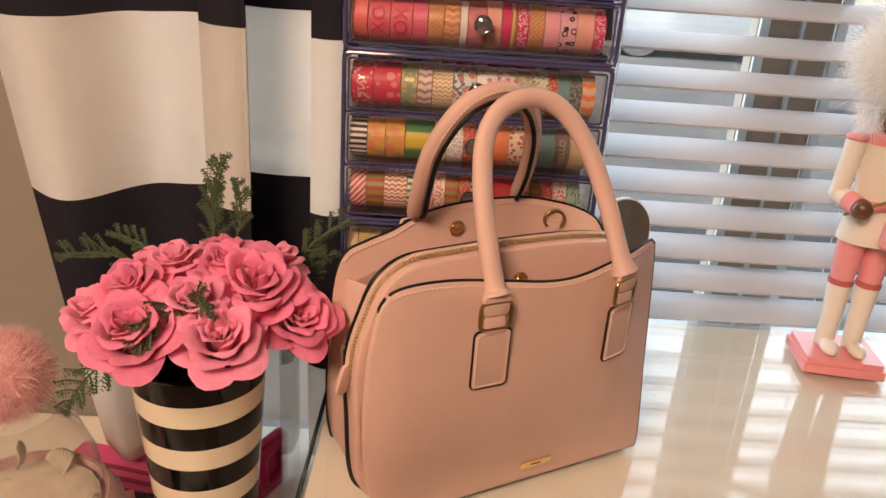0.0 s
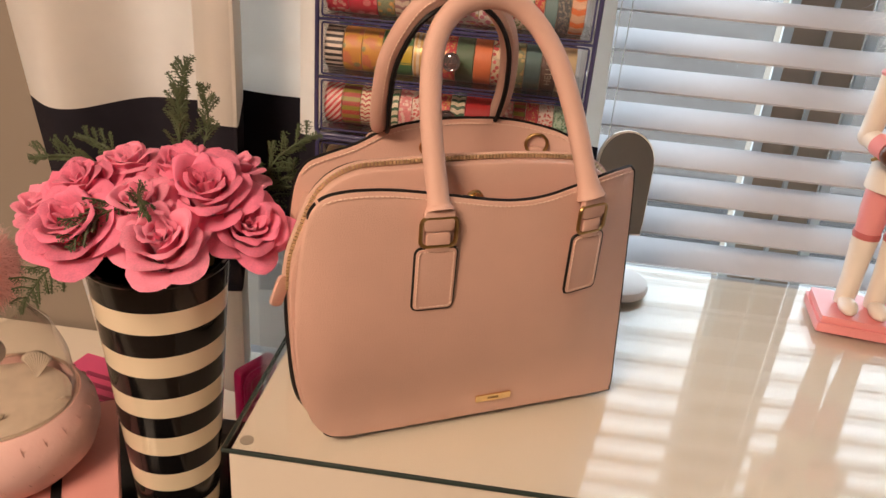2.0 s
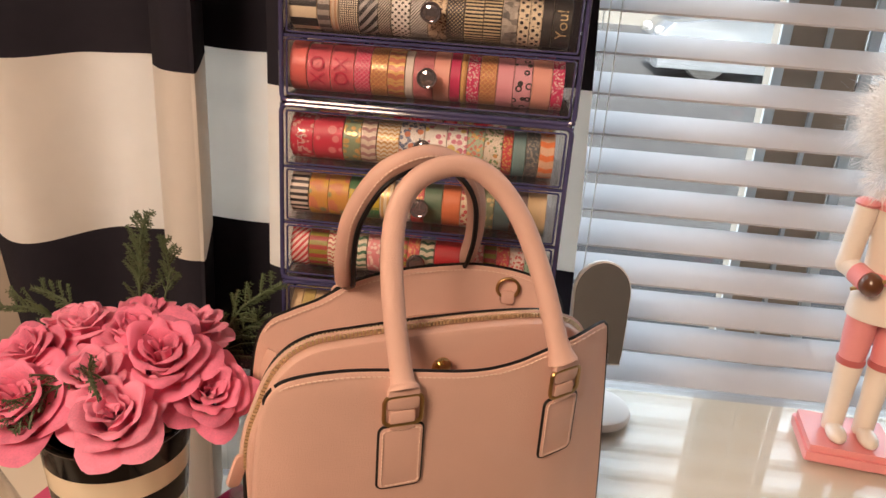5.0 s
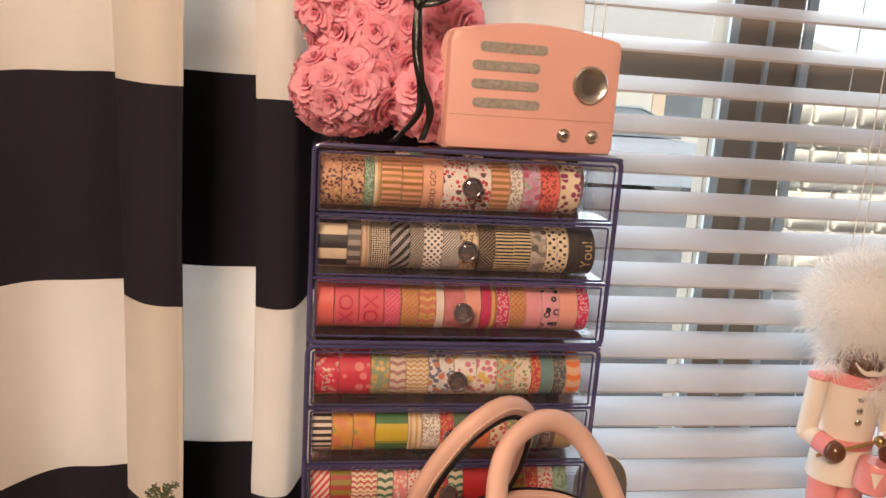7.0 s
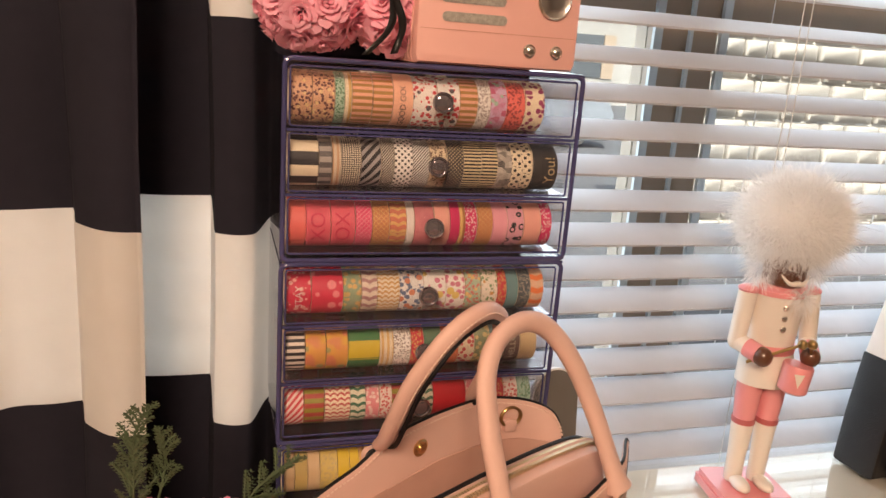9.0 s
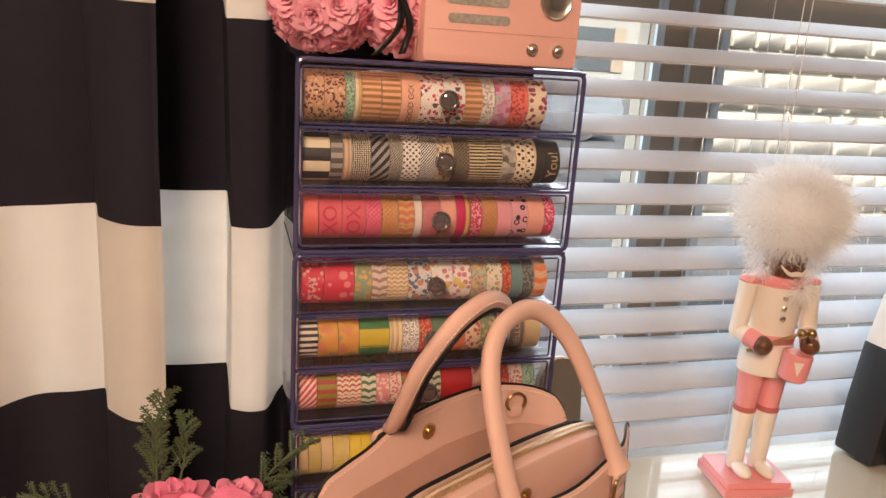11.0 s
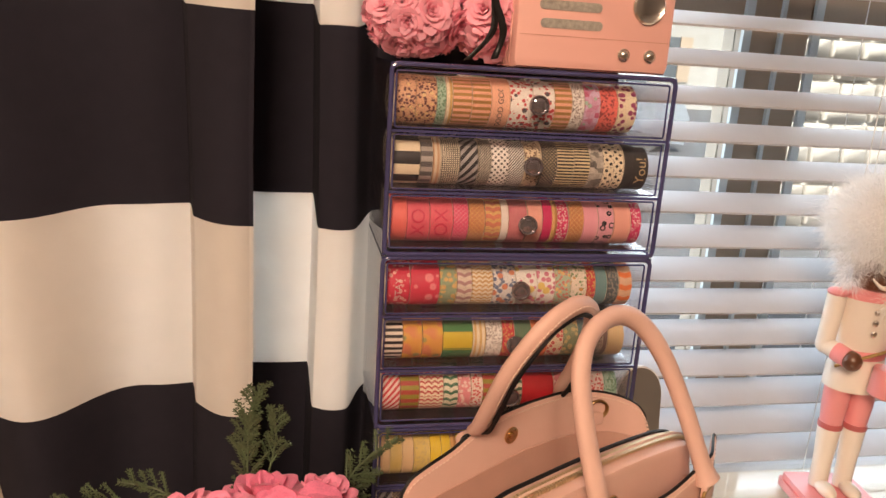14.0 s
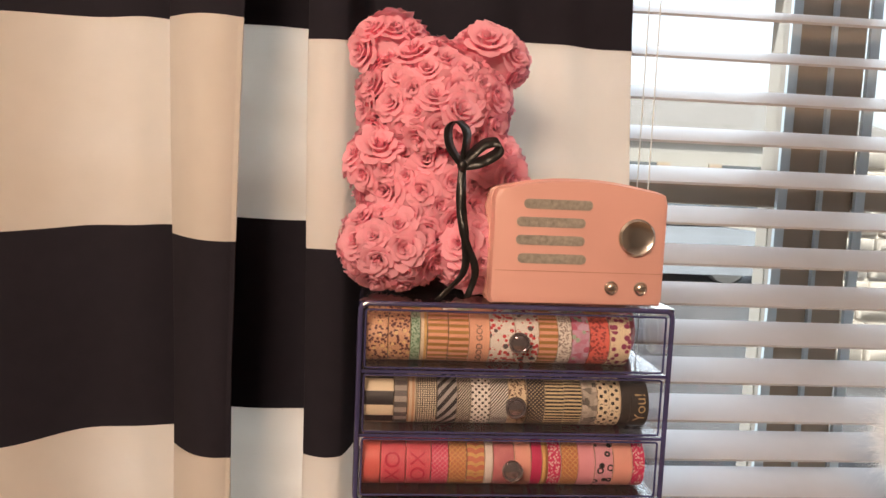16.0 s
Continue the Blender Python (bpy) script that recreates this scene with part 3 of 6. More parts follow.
T = {
    "mk": PM("tape_makeup", (0.62, 0.36, 0.22), (0.12, 0.04, 0.04), "blobs", 1.5, third=(0.7, 0.5, 0.25)), "gr": PM("tape_green", MINT, GRN, "blobs", 2.2),
    "cg": PM("tape_cream", CRM, GLD, "lines", 0.5, 0.8), "gb": PM("tape_goldbar", PCH, (0.45, 0.26, 0.08), "bars", 0.55, 0.8), "pg": PM("tape_peach", (0.82, 0.46, 0.32), (0.78, 0.42, 0.28), "noise"),
    "wr": PM("tape_white_red", WHT, (0.6, 0.06, 0.07), "blobs", 1.1, third=(0.1, 0.08, 0.09)), "wt": PM("tape_white_text", WHT, (0.25, 0.2, 0.18), "blobs", 2.6),
    "lil": PM("tape_lilac", (0.62, 0.45, 0.62), (0.5, 0.08, 0.16), "patch", 1.3, third=MINT), "cor": PM("tape_coral", CRL, (0.3, 0.05, 0.05), "blobs", 1.6), "eye": PM("tape_eye", CRM, (0.28, 0.04, 0.12), "blobs", 0.8),
    "bb": PM("tape_black_white", CRM, BLK, "bars", 0.13), "gs": PM("tape_grey_bars", (0.36, 0.33, 0.3), (0.1, 0.09, 0.09), "bars", 0.32), "bg": PM("tape_beige", (0.6, 0.5, 0.36), TAN, "lines", 0.6),
    "gd": PM("tape_grid", (0.7, 0.62, 0.48), BLK, "grid", 1.0), "ds": PM("tape_diag", (0.35, 0.33, 0.32), BLK, "diag", 0.55), "xh": PM("tape_hatch", (0.55, 0.5, 0.42), BLK, "diag", 2.0),
    "dt": PM("tape_dots", WHT, BLK, "dots", 0.9), "sp": PM("tape_split", WHT, BLK, "diag", 1.8), "st": PM("tape_spots", (0.7, 0.58, 0.4), (0.12, 0.06, 0.04), "blobs", 2.0), "dd": PM("tape_dark_dots", (0.05, 0.045, 0.05), (0.6, 0.5, 0.3), "dots", 1.5, 0.6),
    "bs": PM("tape_black_stripe", (0.66, 0.55, 0.34), BLK, "bars", 0.95), "ho": PM("tape_houses", (0.6, 0.55, 0.48), (0.05, 0.05, 0.05), "patch", 1.4), "hd": PM("tape_heart_dots", CRM, BLK, "dots", 0.65), "bk": PM("tape_black", (0.025, 0.025, 0.025), (0.05, 0.045, 0.04), "noise"),
    "co": PM("tape_coral_plain", (0.78, 0.17, 0.14), (0.7, 0.13, 0.12), "noise"), "pk": PM("tape_pink", (0.72, 0.13, 0.17), (0.66, 0.1, 0.14), "noise"), "pl": PM("tape_pink_lattice", (0.66, 0.05, 0.14), (0.78, 0.3, 0.36), "lattice", 1.2),
    "gl": PM("tape_gold_lattice", (0.55, 0.22, 0.1), GLD, "lattice", 1.1, 1.0), "cu": PM("tape_copper", (0.6, 0.2, 0.12), GLD, "scales", 0.6, 0.8), "wh": PM("tape_white", WHT, (0.72, 0.6, 0.55), "noise"),
    "ma": PM("tape_marble", (0.7, 0.3, 0.28), (0.4, 0.06, 0.12), "noise", 1.4), "pe": PM("tape_plain_peach", (0.8, 0.4, 0.32), (0.74, 0.34, 0.28), "noise"), "mg": PM("tape_magenta", HOT, (0.5, 0.02, 0.1), "noise"),
    "gf": PM("tape_gold_foil", (0.7, 0.42, 0.16), (0.5, 0.25, 0.1), "lines", 0.4, 1.0), "mt": PM("tape_magenta_text", HOT, (0.75, 0.5, 0.5), "blobs", 2.0), "lp": PM("tape_light_pink", LPK, (0.72, 0.3, 0.36), "noise"), "le": PM("tape_leopard", (0.72, 0.35, 0.42), BLK, "leopard", 0.62),
    "cr": PM("tape_crimson", (0.62, 0.03, 0.07), (0.78, 0.4, 0.36), "blobs", 0.9), "cl": PM("tape_crimson_cloud", (0.62, 0.04, 0.08), (0.75, 0.24, 0.26), "blobs", 0.45), "gg": PM("tape_green_gold", (0.3, 0.38, 0.24), GLD, "blobs", 0.8, 0.9),
    "sc": PM("tape_scallop", (0.7, 0.6, 0.5), (0.4, 0.22, 0.22), "scales", 0.55), "gsc": PM("tape_gold_scales", (0.78, 0.68, 0.52), (0.6, 0.35, 0.12), "scales", 1.0, 0.7), "rb": PM("tape_rainbow", (0.7, 0.68, 0.66), (0.12, 0.16, 0.26), "blobs", 0.9, third=(0.6, 0.22, 0.12)),
    "wp": PM("tape_white_prints", WHT, (0.6, 0.2, 0.28), "blobs", 0.7, third=(0.7, 0.52, 0.15)), "mi": PM("tape_mint", (0.38, 0.5, 0.36), (0.6, 0.2, 0.16), "blobs", 1.3, third=GLD), "fl": PM("tape_floral", (0.74, 0.66, 0.55), (0.2, 0.3, 0.14), "blobs", 1.3, third=(0.6, 0.3, 0.1)),
    "te": PM("tape_teal", TEA, (0.18, 0.3, 0.3), "noise"), "dk": PM("tape_dark", (0.08, 0.1, 0.11), (0.3, 0.28, 0.24), "blobs", 2.0), "ow": PM("tape_orange_wave", (0.7, 0.45, 0.3), ORG, "scales", 0.35),
    "pi": PM("tape_piano", (0.74, 0.66, 0.58), BLK, "bars", 0.5), "pa": PM("tape_patchwork", (0.68, 0.4, 0.05), (0.62, 0.2, 0.12), "patch", 0.75, third=(0.3, 0.3, 0.12)), "yg": PM("tape_yellow_green", (0.6, 0.46, 0.04), (0.06, 0.2, 0.07), "bars", 0.09),
    "re": PM("tape_red", (0.56, 0.06, 0.07), (0.65, 0.4, 0.15), "blobs", 1.8, 0.5), "dg": PM("tape_dark_green", (0.08, 0.15, 0.09), (0.12, 0.2, 0.12), "noise"), "og": PM("tape_orange", (0.75, 0.24, 0.1), (0.7, 0.18, 0.06), "noise"), "bf": PM("tape_butterfly", CRM, (0.6, 0.1, 0.1), "blobs", 0.9),
    "sg": PM("tape_sage", (0.28, 0.33, 0.2), (0.65, 0.52, 0.25), "blobs", 0.8), "br": PM("tape_brown", (0.16, 0.1, 0.09), (0.22, 0.15, 0.12), "noise"), "pn": PM("tape_plane", (0.66, 0.5, 0.28), (0.55, 0.4, 0.22), "noise"),
    "ca": PM("tape_candy", (0.78, 0.6, 0.55), (0.58, 0.05, 0.06), "diag", 0.75), "bgs": PM("tape_red_green_lines", (0.4, 0.06, 0.05), (0.28, 0.25, 0.03), "bars", 0.33), "tr": PM("tape_trees", CRM, (0.5, 0.08, 0.08), "scales", 0.9), "tg": PM("tape_green_trees", (0.7, 0.66, 0.52), (0.05, 0.16, 0.09), "scales", 0.6),
    "sn": PM("tape_snow", (0.72, 0.26, 0.28), (0.8, 0.6, 0.55), "blobs", 1.1), "hh": PM("tape_ho", (0.75, 0.62, 0.55), (0.6, 0.1, 0.1), "blobs", 1.6), "rd": PM("tape_plain_red", RED, (0.5, 0.015, 0.02), "noise"),
    "y1": PM("tape_pale_peach", (0.8, 0.6, 0.36), (0.78, 0.56, 0.3), "noise"), "y2": PM("tape_cream_yellow", (0.78, 0.64, 0.28), (0.7, 0.5, 0.12), "noise"), "y3": PM("tape_yellow", YEL, (0.72, 0.5, 0.03), "noise"), "y4": PM("tape_yellow_print", (0.72, 0.55, 0.16), (0.6, 0.46, 0.2), "blobs", 1.4),
}
CORE = mat("cardboard_core", (0.7, 0.62, 0.5), 0.8, vary=0.1, scale=80)
ROWS_OF_TAPE = [
    "mk93 mk95 gr42 cg30 gb90 gb90 pg90 wr110 wr105 gb85 wt60 lil80 cor90 eye95",
    "bb135 gs62 bg40 gd95 ds95 xh62 dt90 sp85 st85 dd85 bs90 bs85 ho75 hd55 hd55 bk50 bk88",
    "co85 pk118 pk118 pl82 gl85 cu85 wh40 ma100 pe80 mg52 gf30 mt62 gl82 lp82 le88 pe95 mt60",
    "cr105 cl135 gg80 sc70 gsc100 rb110 wp100 wp90 mi75 fl80 re45 te58 dk58 ow66",
    "pi80 pa85 pa90 yg135 cg58 wt75 re55 dg78 og78 bf70 sg72 te70 br70 pn80",
    "ca75 bgs80 tr100 tg62 sn55 hh50 bgs60 re50 tg60 rd140 sn60 bgs50 re55 hh60 gr62",
    "y1:52 y2:58 y1:55 y4:80 y3:55 y3:45 gf28 y3:60 y2:70",
    "ds62 dd88 bk60 xh58 dk66",
]
DRAWER_Z = []
for za, zb in UNITS:
    dh = (zb - za - 0.008) / 3
    DRAWER_Z += [za + 0.004 + dh * i + 0.0036 for i in (2, 1, 0)]
RR = 0.0206
ROLLS = {}


def roll_of_tape(key, x, w, z, n, y):
    g = bmesh.new()
    r = RR * random.uniform(0.96, 1.02) if n < 6 else RR * 1.03
    h = w / 2 - 0.00015
    M = pose(0, 0, 0, 0, 90)
    lathe(g, [(0.0155, -h), (r - 0.0005, -h), (r, -h + 0.0004), (r, h - 0.0004), (r - 0.0005, h), (0.0155, h), (0.0155, -h)], 28, [1, 0, 0, 0, 1, 1], M, caps=False)
    o = put("tape_roll", g, [T[key], CORE])
    o.matrix_world = pose(x, y, z + r + 0.0002, random.uniform(0, 360), 0, 0)
    tagged(o, "", "tape roll", "tape rolls in drawer %s" % "abcdefgh"[n])
    return o


TAPE_LABEL = {"bb": "black and white banded", "gs": "grey barred", "gd": "black grid print", "ds": "black diagonal stripe", "dt": "black dotted white", "bk": "plain black", "bs": "black striped", "le": "pink leopard print", "gl": "gold lattice foil", "ca": "red candy-striped", "rd": "plain red", "y3": "plain yellow", "co": "plain coral", "pk": "pink letter print", "cr": "crimson", "cl": "crimson cloud print", "pa": "orange patchwork", "pi": "black and white piano-key", "te": "dark teal", "rb": "white rainbow print", "gsc": "gold scallop print", "tg": "green tree print", "mt": "magenta", "mg": "magenta", "lp": "light pink", "pe": "plain peach", "mk": "tan makeup print"}
PLACED = {}
for n, row in enumerate(ROWS_OF_TAPE):
    x = UX0 + 0.0065
    widths = [int(it.split(":")[1]) if ":" in it else int("".join(c for c in it if c.isdigit())) for it in row.split()]
    unit = ((0.213, 0.232, 0.232, 0.231, 0.23, 0.23, 0.10, 0.085)[n] - 0.0001 * len(widths)) / sum(widths)
    for j, it in enumerate(row.split()):
        key = it.split(":")[0] if ":" in it else it.rstrip("0123456789")
        w = unit * widths[j]
        o = roll_of_tape(key, x + w / 2, w, DRAWER_Z[n], n, UY0 + 0.005 + RR)
        o["label"] = "roll of %s paper tape in a clear drawer" % TAPE_LABEL.get(key, "printed")
        PLACED[(n, j)] = (x + w / 2, w, o)
        x += w + 0.0001

# a second, partly hidden row behind
for n, row in enumerate(ROWS_OF_TAPE[:6]):
    keys = [("".join(c for c in it if not c.isdigit())) for it in row.split()]
    random.shuffle(keys)
    x = UX0 + 0.007
    while x < UX1 - 0.024:
        w = random.uniform(0.012, 0.019)
        key = random.choice(keys)
        o = roll_of_tape(key, x + w / 2, w, DRAWER_Z[n] + 0.0, n, UY0 + 0.005 + RR * 3.12)
        o["label"] = "roll of %s paper tape in a clear drawer" % TAPE_LABEL.get(key, "printed")
        x += w + 0.0003

# ---- handbag ----
BAG = thing("handbag", "blush pink leather satchel with black edges and gold hardware", "handbag", m=pose(-0.036, 0.509, 0.7582, 0, 0, 27.5))


def outline_of(pts, n=6):
    """A smooth closed outline in (u, w) through corner points."""
    P = [(p[0], 0, p[1]) for p in pts]
    out = smooth_path(P + [P[0]], n)
    return [(v.x, v.z) for v in out[:-1]]


def dashes(bm, path, step, r):
    """A run of thread stitches along a path."""
    P = [Vector(p) for p in path]
    acc = 0.0
    for a, b in zip(P, P[1:]):
        d = b - a
        L = d.length
        while acc < L:
            c = a + d * (acc / L)
            e = c + d.normalized() * step * 0.62
            tube(bm, [c, (c + e) / 2 + Vector((0, -r * 0.4, 0)), e], r, 5)
            acc += step
        acc -= L
    return bm


FRONT = [(0.026, 0.0004), (0.012, 0.0035), (0.001, 0.015), (-0.006, 0.036), (-0.0120, 0.08), (-0.0115, 0.14), (-0.006, 0.19), (0.002, 0.212), (0.020, 0.2205), (0.055, 0.2205), (0.10, 0.2140), (0.14, 0.2075), (0.165, 0.2058), (0.187, 0.2078), (0.21, 0.2135), (0.24, 0.223), (0.258, 0.2285), (0.2625, 0.227), (0.266, 0.216), (0.274, 0.14), (0.283, 0.05), (0.2865, 0.012), (0.285, 0.004), (0.280, 0.0005), (0.21, 0.0), (0.14, 0.0), (0.07, 0.0)]
ZIPC = [(0.022, 0.001), (0.008, 0.005), (-0.003, 0.018), (-0.009, 0.04), (-0.0132, 0.09), (-0.0132, 0.148), (-0.0035, 0.183), (0.010, 0.211), (0.033, 0.2262), (0.07, 0.2292), (0.14, 0.2305), (0.2, 0.2285), (0.238, 0.223), (0.257, 0.209), (0.268, 0.184), (0.279, 0.13), (0.287, 0.06), (0.29, 0.02), (0.288, 0.004), (0.28, 0.001), (0.21, 0.0), (0.14, 0.0), (0.07, 0.0)]
BACK = [(0.018, 0.001), (0.008, 0.005), (0.001, 0.018), (-0.003, 0.05), (-0.003, 0.12), (0.002, 0.18), (0.012, 0.205), (0.03, 0.2135), (0.055, 0.221), (0.08, 0.2325), (0.105, 0.2385), (0.14, 0.2415), (0.185, 0.2405), (0.218, 0.2365), (0.245, 0.230), (0.262, 0.219), (0.269, 0.195), (0.275, 0.14), (0.283, 0.05), (0.287, 0.012), (0.284, 0.003), (0.21, 0.0), (0.14, 0.0), (0.07, 0.0)]


def puff(u, w):
    """How far the stuffed front swells forward."""
    return -0.007 * max(0.0, 1 - ((u - 0.135) / 0.14) ** 2) * math.sin(min(1.0, max(0.0, w / 0.218)) * math.pi)


def pinch(bm, cuts=True):
    """Draw the back of the bag in at its far end."""
    if cuts:
        for c in (0.18, 0.195, 0.21, 0.225, 0.24, 0.255, 0.268):
            bmesh.ops.bisect_plane(bm, geom=bm.verts[:] + bm.edges[:] + bm.faces[:], plane_co=(c, 0, 0), plane_no=(1, 0, 0))
    for v in bm.verts:
        if v.co.x > 0.18 and v.co.y > 0.045:
            v.co.y -= 4.4 * (v.co.x - 0.18) ** 2 * min(1.0, (v.co.y - 0.045) / 0.05)
    return bm


def panel(name, pts, v0, v1, label, bulge=0.0, edge=0.0018):
    o2 = outline_of(pts)
    bm = bmesh.new()
    slab(bm, o2, v0, v1, 0, edge)
    if bulge:
        for c in (-0.008, -0.003, 0.002, 0.008, 0.014, 0.022, 0.03, 0.05, 0.075, 0.1, 0.13, 0.16, 0.19, 0.215, 0.24, 0.255):
            bmesh.ops.bisect_plane(bm, geom=bm.verts[:] + bm.edges[:] + bm.faces[:], plane_co=(c, 0, 0), plane_no=(1, 0, 0))
        for c in (0.012, 0.03, 0.05, 0.08, 0.12, 0.16, 0.19, 0.203):
            bmesh.ops.bisect_plane(bm, geom=bm.verts[:] + bm.edges[:] + bm.faces[:], plane_co=(0, 0, c), plane_no=(0, 0, 1))

    def bend(x, z=0.0):
        return bulge * max(0.0, (0.034 - x) / 0.034) ** 2.2 + (puff(x, z) if bulge else 0.0)
    for v in bm.verts:
        v.co.y += bend(v.co.x, v.co.z)
    if not bulge:
        pinch(bm)
    p = part(name, bm, LEATHER, BAG, label)
    g = bmesh.new()
    rim = [(x, z) for x, z in o2]
    if bulge:
        start = min(range(len(rim)), key=lambda i: abs(rim[i][0] - 0.004) + (0 if rim[i][1] > 0.2 else 9))
        rim = [q for q in rim[start:] + rim[:start] if q[1] > 0.2 or q[1] < 0.006 or q[0] > 0.2]
    tube(g, [(x, (v0 + v1) / 2 + bend(x, z), z) for x, z in rim], max(0.0016, abs(v1 - v0) * 0.36), 6, closed=not bulge, up=(0, 1, 0))
    if not bulge:
        pinch(g, False)
    part("painted_edge", g, EDGE_INK, p, "black painted edge")
    return p, o2


fp, fo = panel("front_panel", FRONT, -0.0022, 0.0022, "smooth blush front panel", 0.0045)
bp, bo = panel("back_panel", BACK, 0.104, 0.1085, "blush back panel")
# the zipped middle compartment, softly swollen
zo = outline_of(ZIPC)
bm = bmesh.new()
cx, cz = 0.14, 0.115
rings = []
for v, k in ((0.0195, 0.975), (0.0203, 0.993), (0.0222, 1.0), (0.028, 1.0), (0.037, 1.0), (0.041, 0.993), (0.0425, 0.97)):
    rings.append([bm.verts.new((cx + (x - cx) * k, v, max(0.0006, cz + (z - cz) * k))) for x, z in zo])
for a, b in zip(rings, rings[1:]):
    for i in range(len(zo)):
        bm.faces.new((a[i], a[(i + 1) % len(zo)], b[(i + 1) % len(zo)], b[i]))
bm.faces.new(rings[0][::-1]), bm.faces.new(rings[-1])
zc = part("middle_compartment", bm, LEATHER, BAG, "zipped middle compartment")
arc = [p for p in zo if p[1] > 0.125]
arc = sorted([p for p in arc if p[0] < 0.1], key=lambda p: p[1] + p[0] * 2) + sorted([p for p in arc if p[0] >= 0.1], key=lambda p: p[0] - p[1] * 0.5)
g = bmesh.new()
tube(g, [(x, 0.031, z + 0.0004) for x, z in arc], 0.0050, 8, flat=0.28, up=(0, 1, 0))
part("zip_tape", g, mat("zip_tape_cloth", (0.62, 0.42, 0.35), 0.8, bump=0.3, bump_scale=1200), zc, "pale cloth zip tape")
g = bmesh.new()
acc = 0.0
for (x0, z0), (x1, z1) in zip(arc, arc[1:]):
    L = math.hypot(x1 - x0, z1 - z0)
    while acc < L:
        f = acc / L
        px, pz = x0 + (x1 - x0) * f, z0 + (z1 - z0) * f
        q = Matrix.Translation((px, 0.031, pz + 0.0018)) @ Euler((0, -math.atan2(z1 - z0, x1 - x0), 0)).to_matrix().to_4x4()
        t0 = len(g.verts)
        bx(g, -0.0009, 0.0009, -0.0036, 0.0036, -0.0008, 0.0022)
        g.verts.ensure_lookup_table()
        for vv in g.verts[t0:]:
            vv.co = q @ vv.co
        acc += 0.0029
    acc -= L
part("zip_teeth", g, mat("zip_brass", (0.66, 0.53, 0.33), 0.35, 0.7, vary=0.1, scale=200), zc, "gold zip teeth")
g = bmesh.new()
tube(g, [(x, 0.0415, z + 0.0002) for x, z in arc], 0.0015, 6)
part("piping", g, EDGE_INK, zc, "black piping")
g = bmesh.new()
slab(g, [(x, z) for x, z in round_rect(0.011, 0.026, 0.004, 3)], -0.0018, 0.0018, 0, 0.0006)
zp = part("zip_pull", g, LEATHER, zc, "leather zip pull", m=pose(-0.0205, 0.029, 0.130, 0, 22, 20))
g = bmesh.new()
tube(g, [(0.0, 0, 0.012), (0.004, 0, 0.016), (0.008, 0.001, 0.018)], 0.0016, 6)
part("pull_ring", g, GOLD, zp)

# gusset that wraps sides and bottom between the panels
g = bmesh.new()


def gusset(pts, v0, v1, inset):
    n = len(pts)
    rows = []
    for k in range(7):
        f = k / 6
        fold = inset * math.sin(math.pi * f)
        rows.append([(x + (fold if x < 0.14 else -fold) * min(1, max(0, (z - 0.02) / 0.1)), v0 + (v1 - v0) * f, max(0.0004, z)) for x, z in pts])
    for a, b in zip(rows, rows[1:]):
        va = [g.verts.new(p) for p in a]
        vb = [g.verts.new(p) for p in b]
        for i in range(n - 1):
            g.faces.new((va[i], va[i + 1], vb[i + 1], vb[i]))


gl_ = [(0.012, 0.182), (0.006, 0.165), (-0.002, 0.11), (-0.003, 0.055), (0.003, 0.018), (0.014, 0.004), (0.07, 0.001), (0.14, 0.001), (0.21, 0.001), (0.279, 0.002), (0.286, 0.012), (0.282, 0.05), (0.276, 0.11), (0.268, 0.165), (0.258, 0.182)]
gp = [(v.x, v.z) for v in smooth_path([(x, 0, z) for x, z in gl_], 5)]
gusset(gp, 0.042, 0.105, 0.014)
gusset(gp, 0.0095, 0.0215, 0.002)
bmesh.ops.remove_doubles(g, verts=g.verts, dist=0.00005)
pinch(g, False)
gs_ = part("gusset", g, LEATHER, BAG, "folded side gusset")
so = gs_.modifiers.new("solidify", "SOLIDIFY")
so.thickness, so.offset = 0.0016, 0
g = bmesh.new()
tube(g, smooth_path([(-0.0135, 0.041, 0.15), (-0.0142, 0.04, 0.12), (-0.0140, 0.036, 0.09), (-0.0105, 0.036, 0.042), (-0.0045, 0.036, 0.019), (0.006, 0.036, 0.005)], 6), 0.0022, 6)
part("side_piping", g, EDGE_INK, BAG, "black piping down the side")
g = bmesh.new()
bx(g, 0.006, 0.272, 0.0435, 0.1035, 0.12, 0.123)
pinch(g)
part("pocket_lining", g, LEATHER_IN, BAG, "darker inner lining", smooth=False)
g = bmesh.new()
for v in (0.0432, 0.1018):
    o3 = [(0.01, 0.123), (0.268, 0.123), (0.262, 0.19), (0.235, 0.195 if v > 0.1 else 0.2), (0.14, 0.198 if v > 0.1 else 0.206), (0.04, 0.186 if v > 0.1 else 0.2), (0.012, 0.175)]
    slab(g, o3, v, v + 0.0012)
pinch(g)
part("pocket_wall", g, LEATHER_IN, BAG, "inner pocket lining", smooth=False)

# stitches along the top edges
g = bmesh.new()
top = sorted([(x, z) for x, z in fo if z > 0.206 and 0.005 < x < 0.262])
dashes(g, [(x, -0.0026 + puff(x, z) + 0.0045 * max(0.0, (0.034 - x) / 0.034) ** 2.2, z - 0.0042) for x, z in top], 0.0039, 0.0007)
part("stitching", g, STITCH, fp, "pale thread stitching")
g = bmesh.new()
top = sorted([(x, z) for x, z in bo if z > 0.2])
dashes(g, [(x, 0.1036, z - 0.0042) for x, z in top], 0.0039, 0.0007)
pinch(g, False)
part("stitching", g, STITCH, bp, "pale thread stitching")


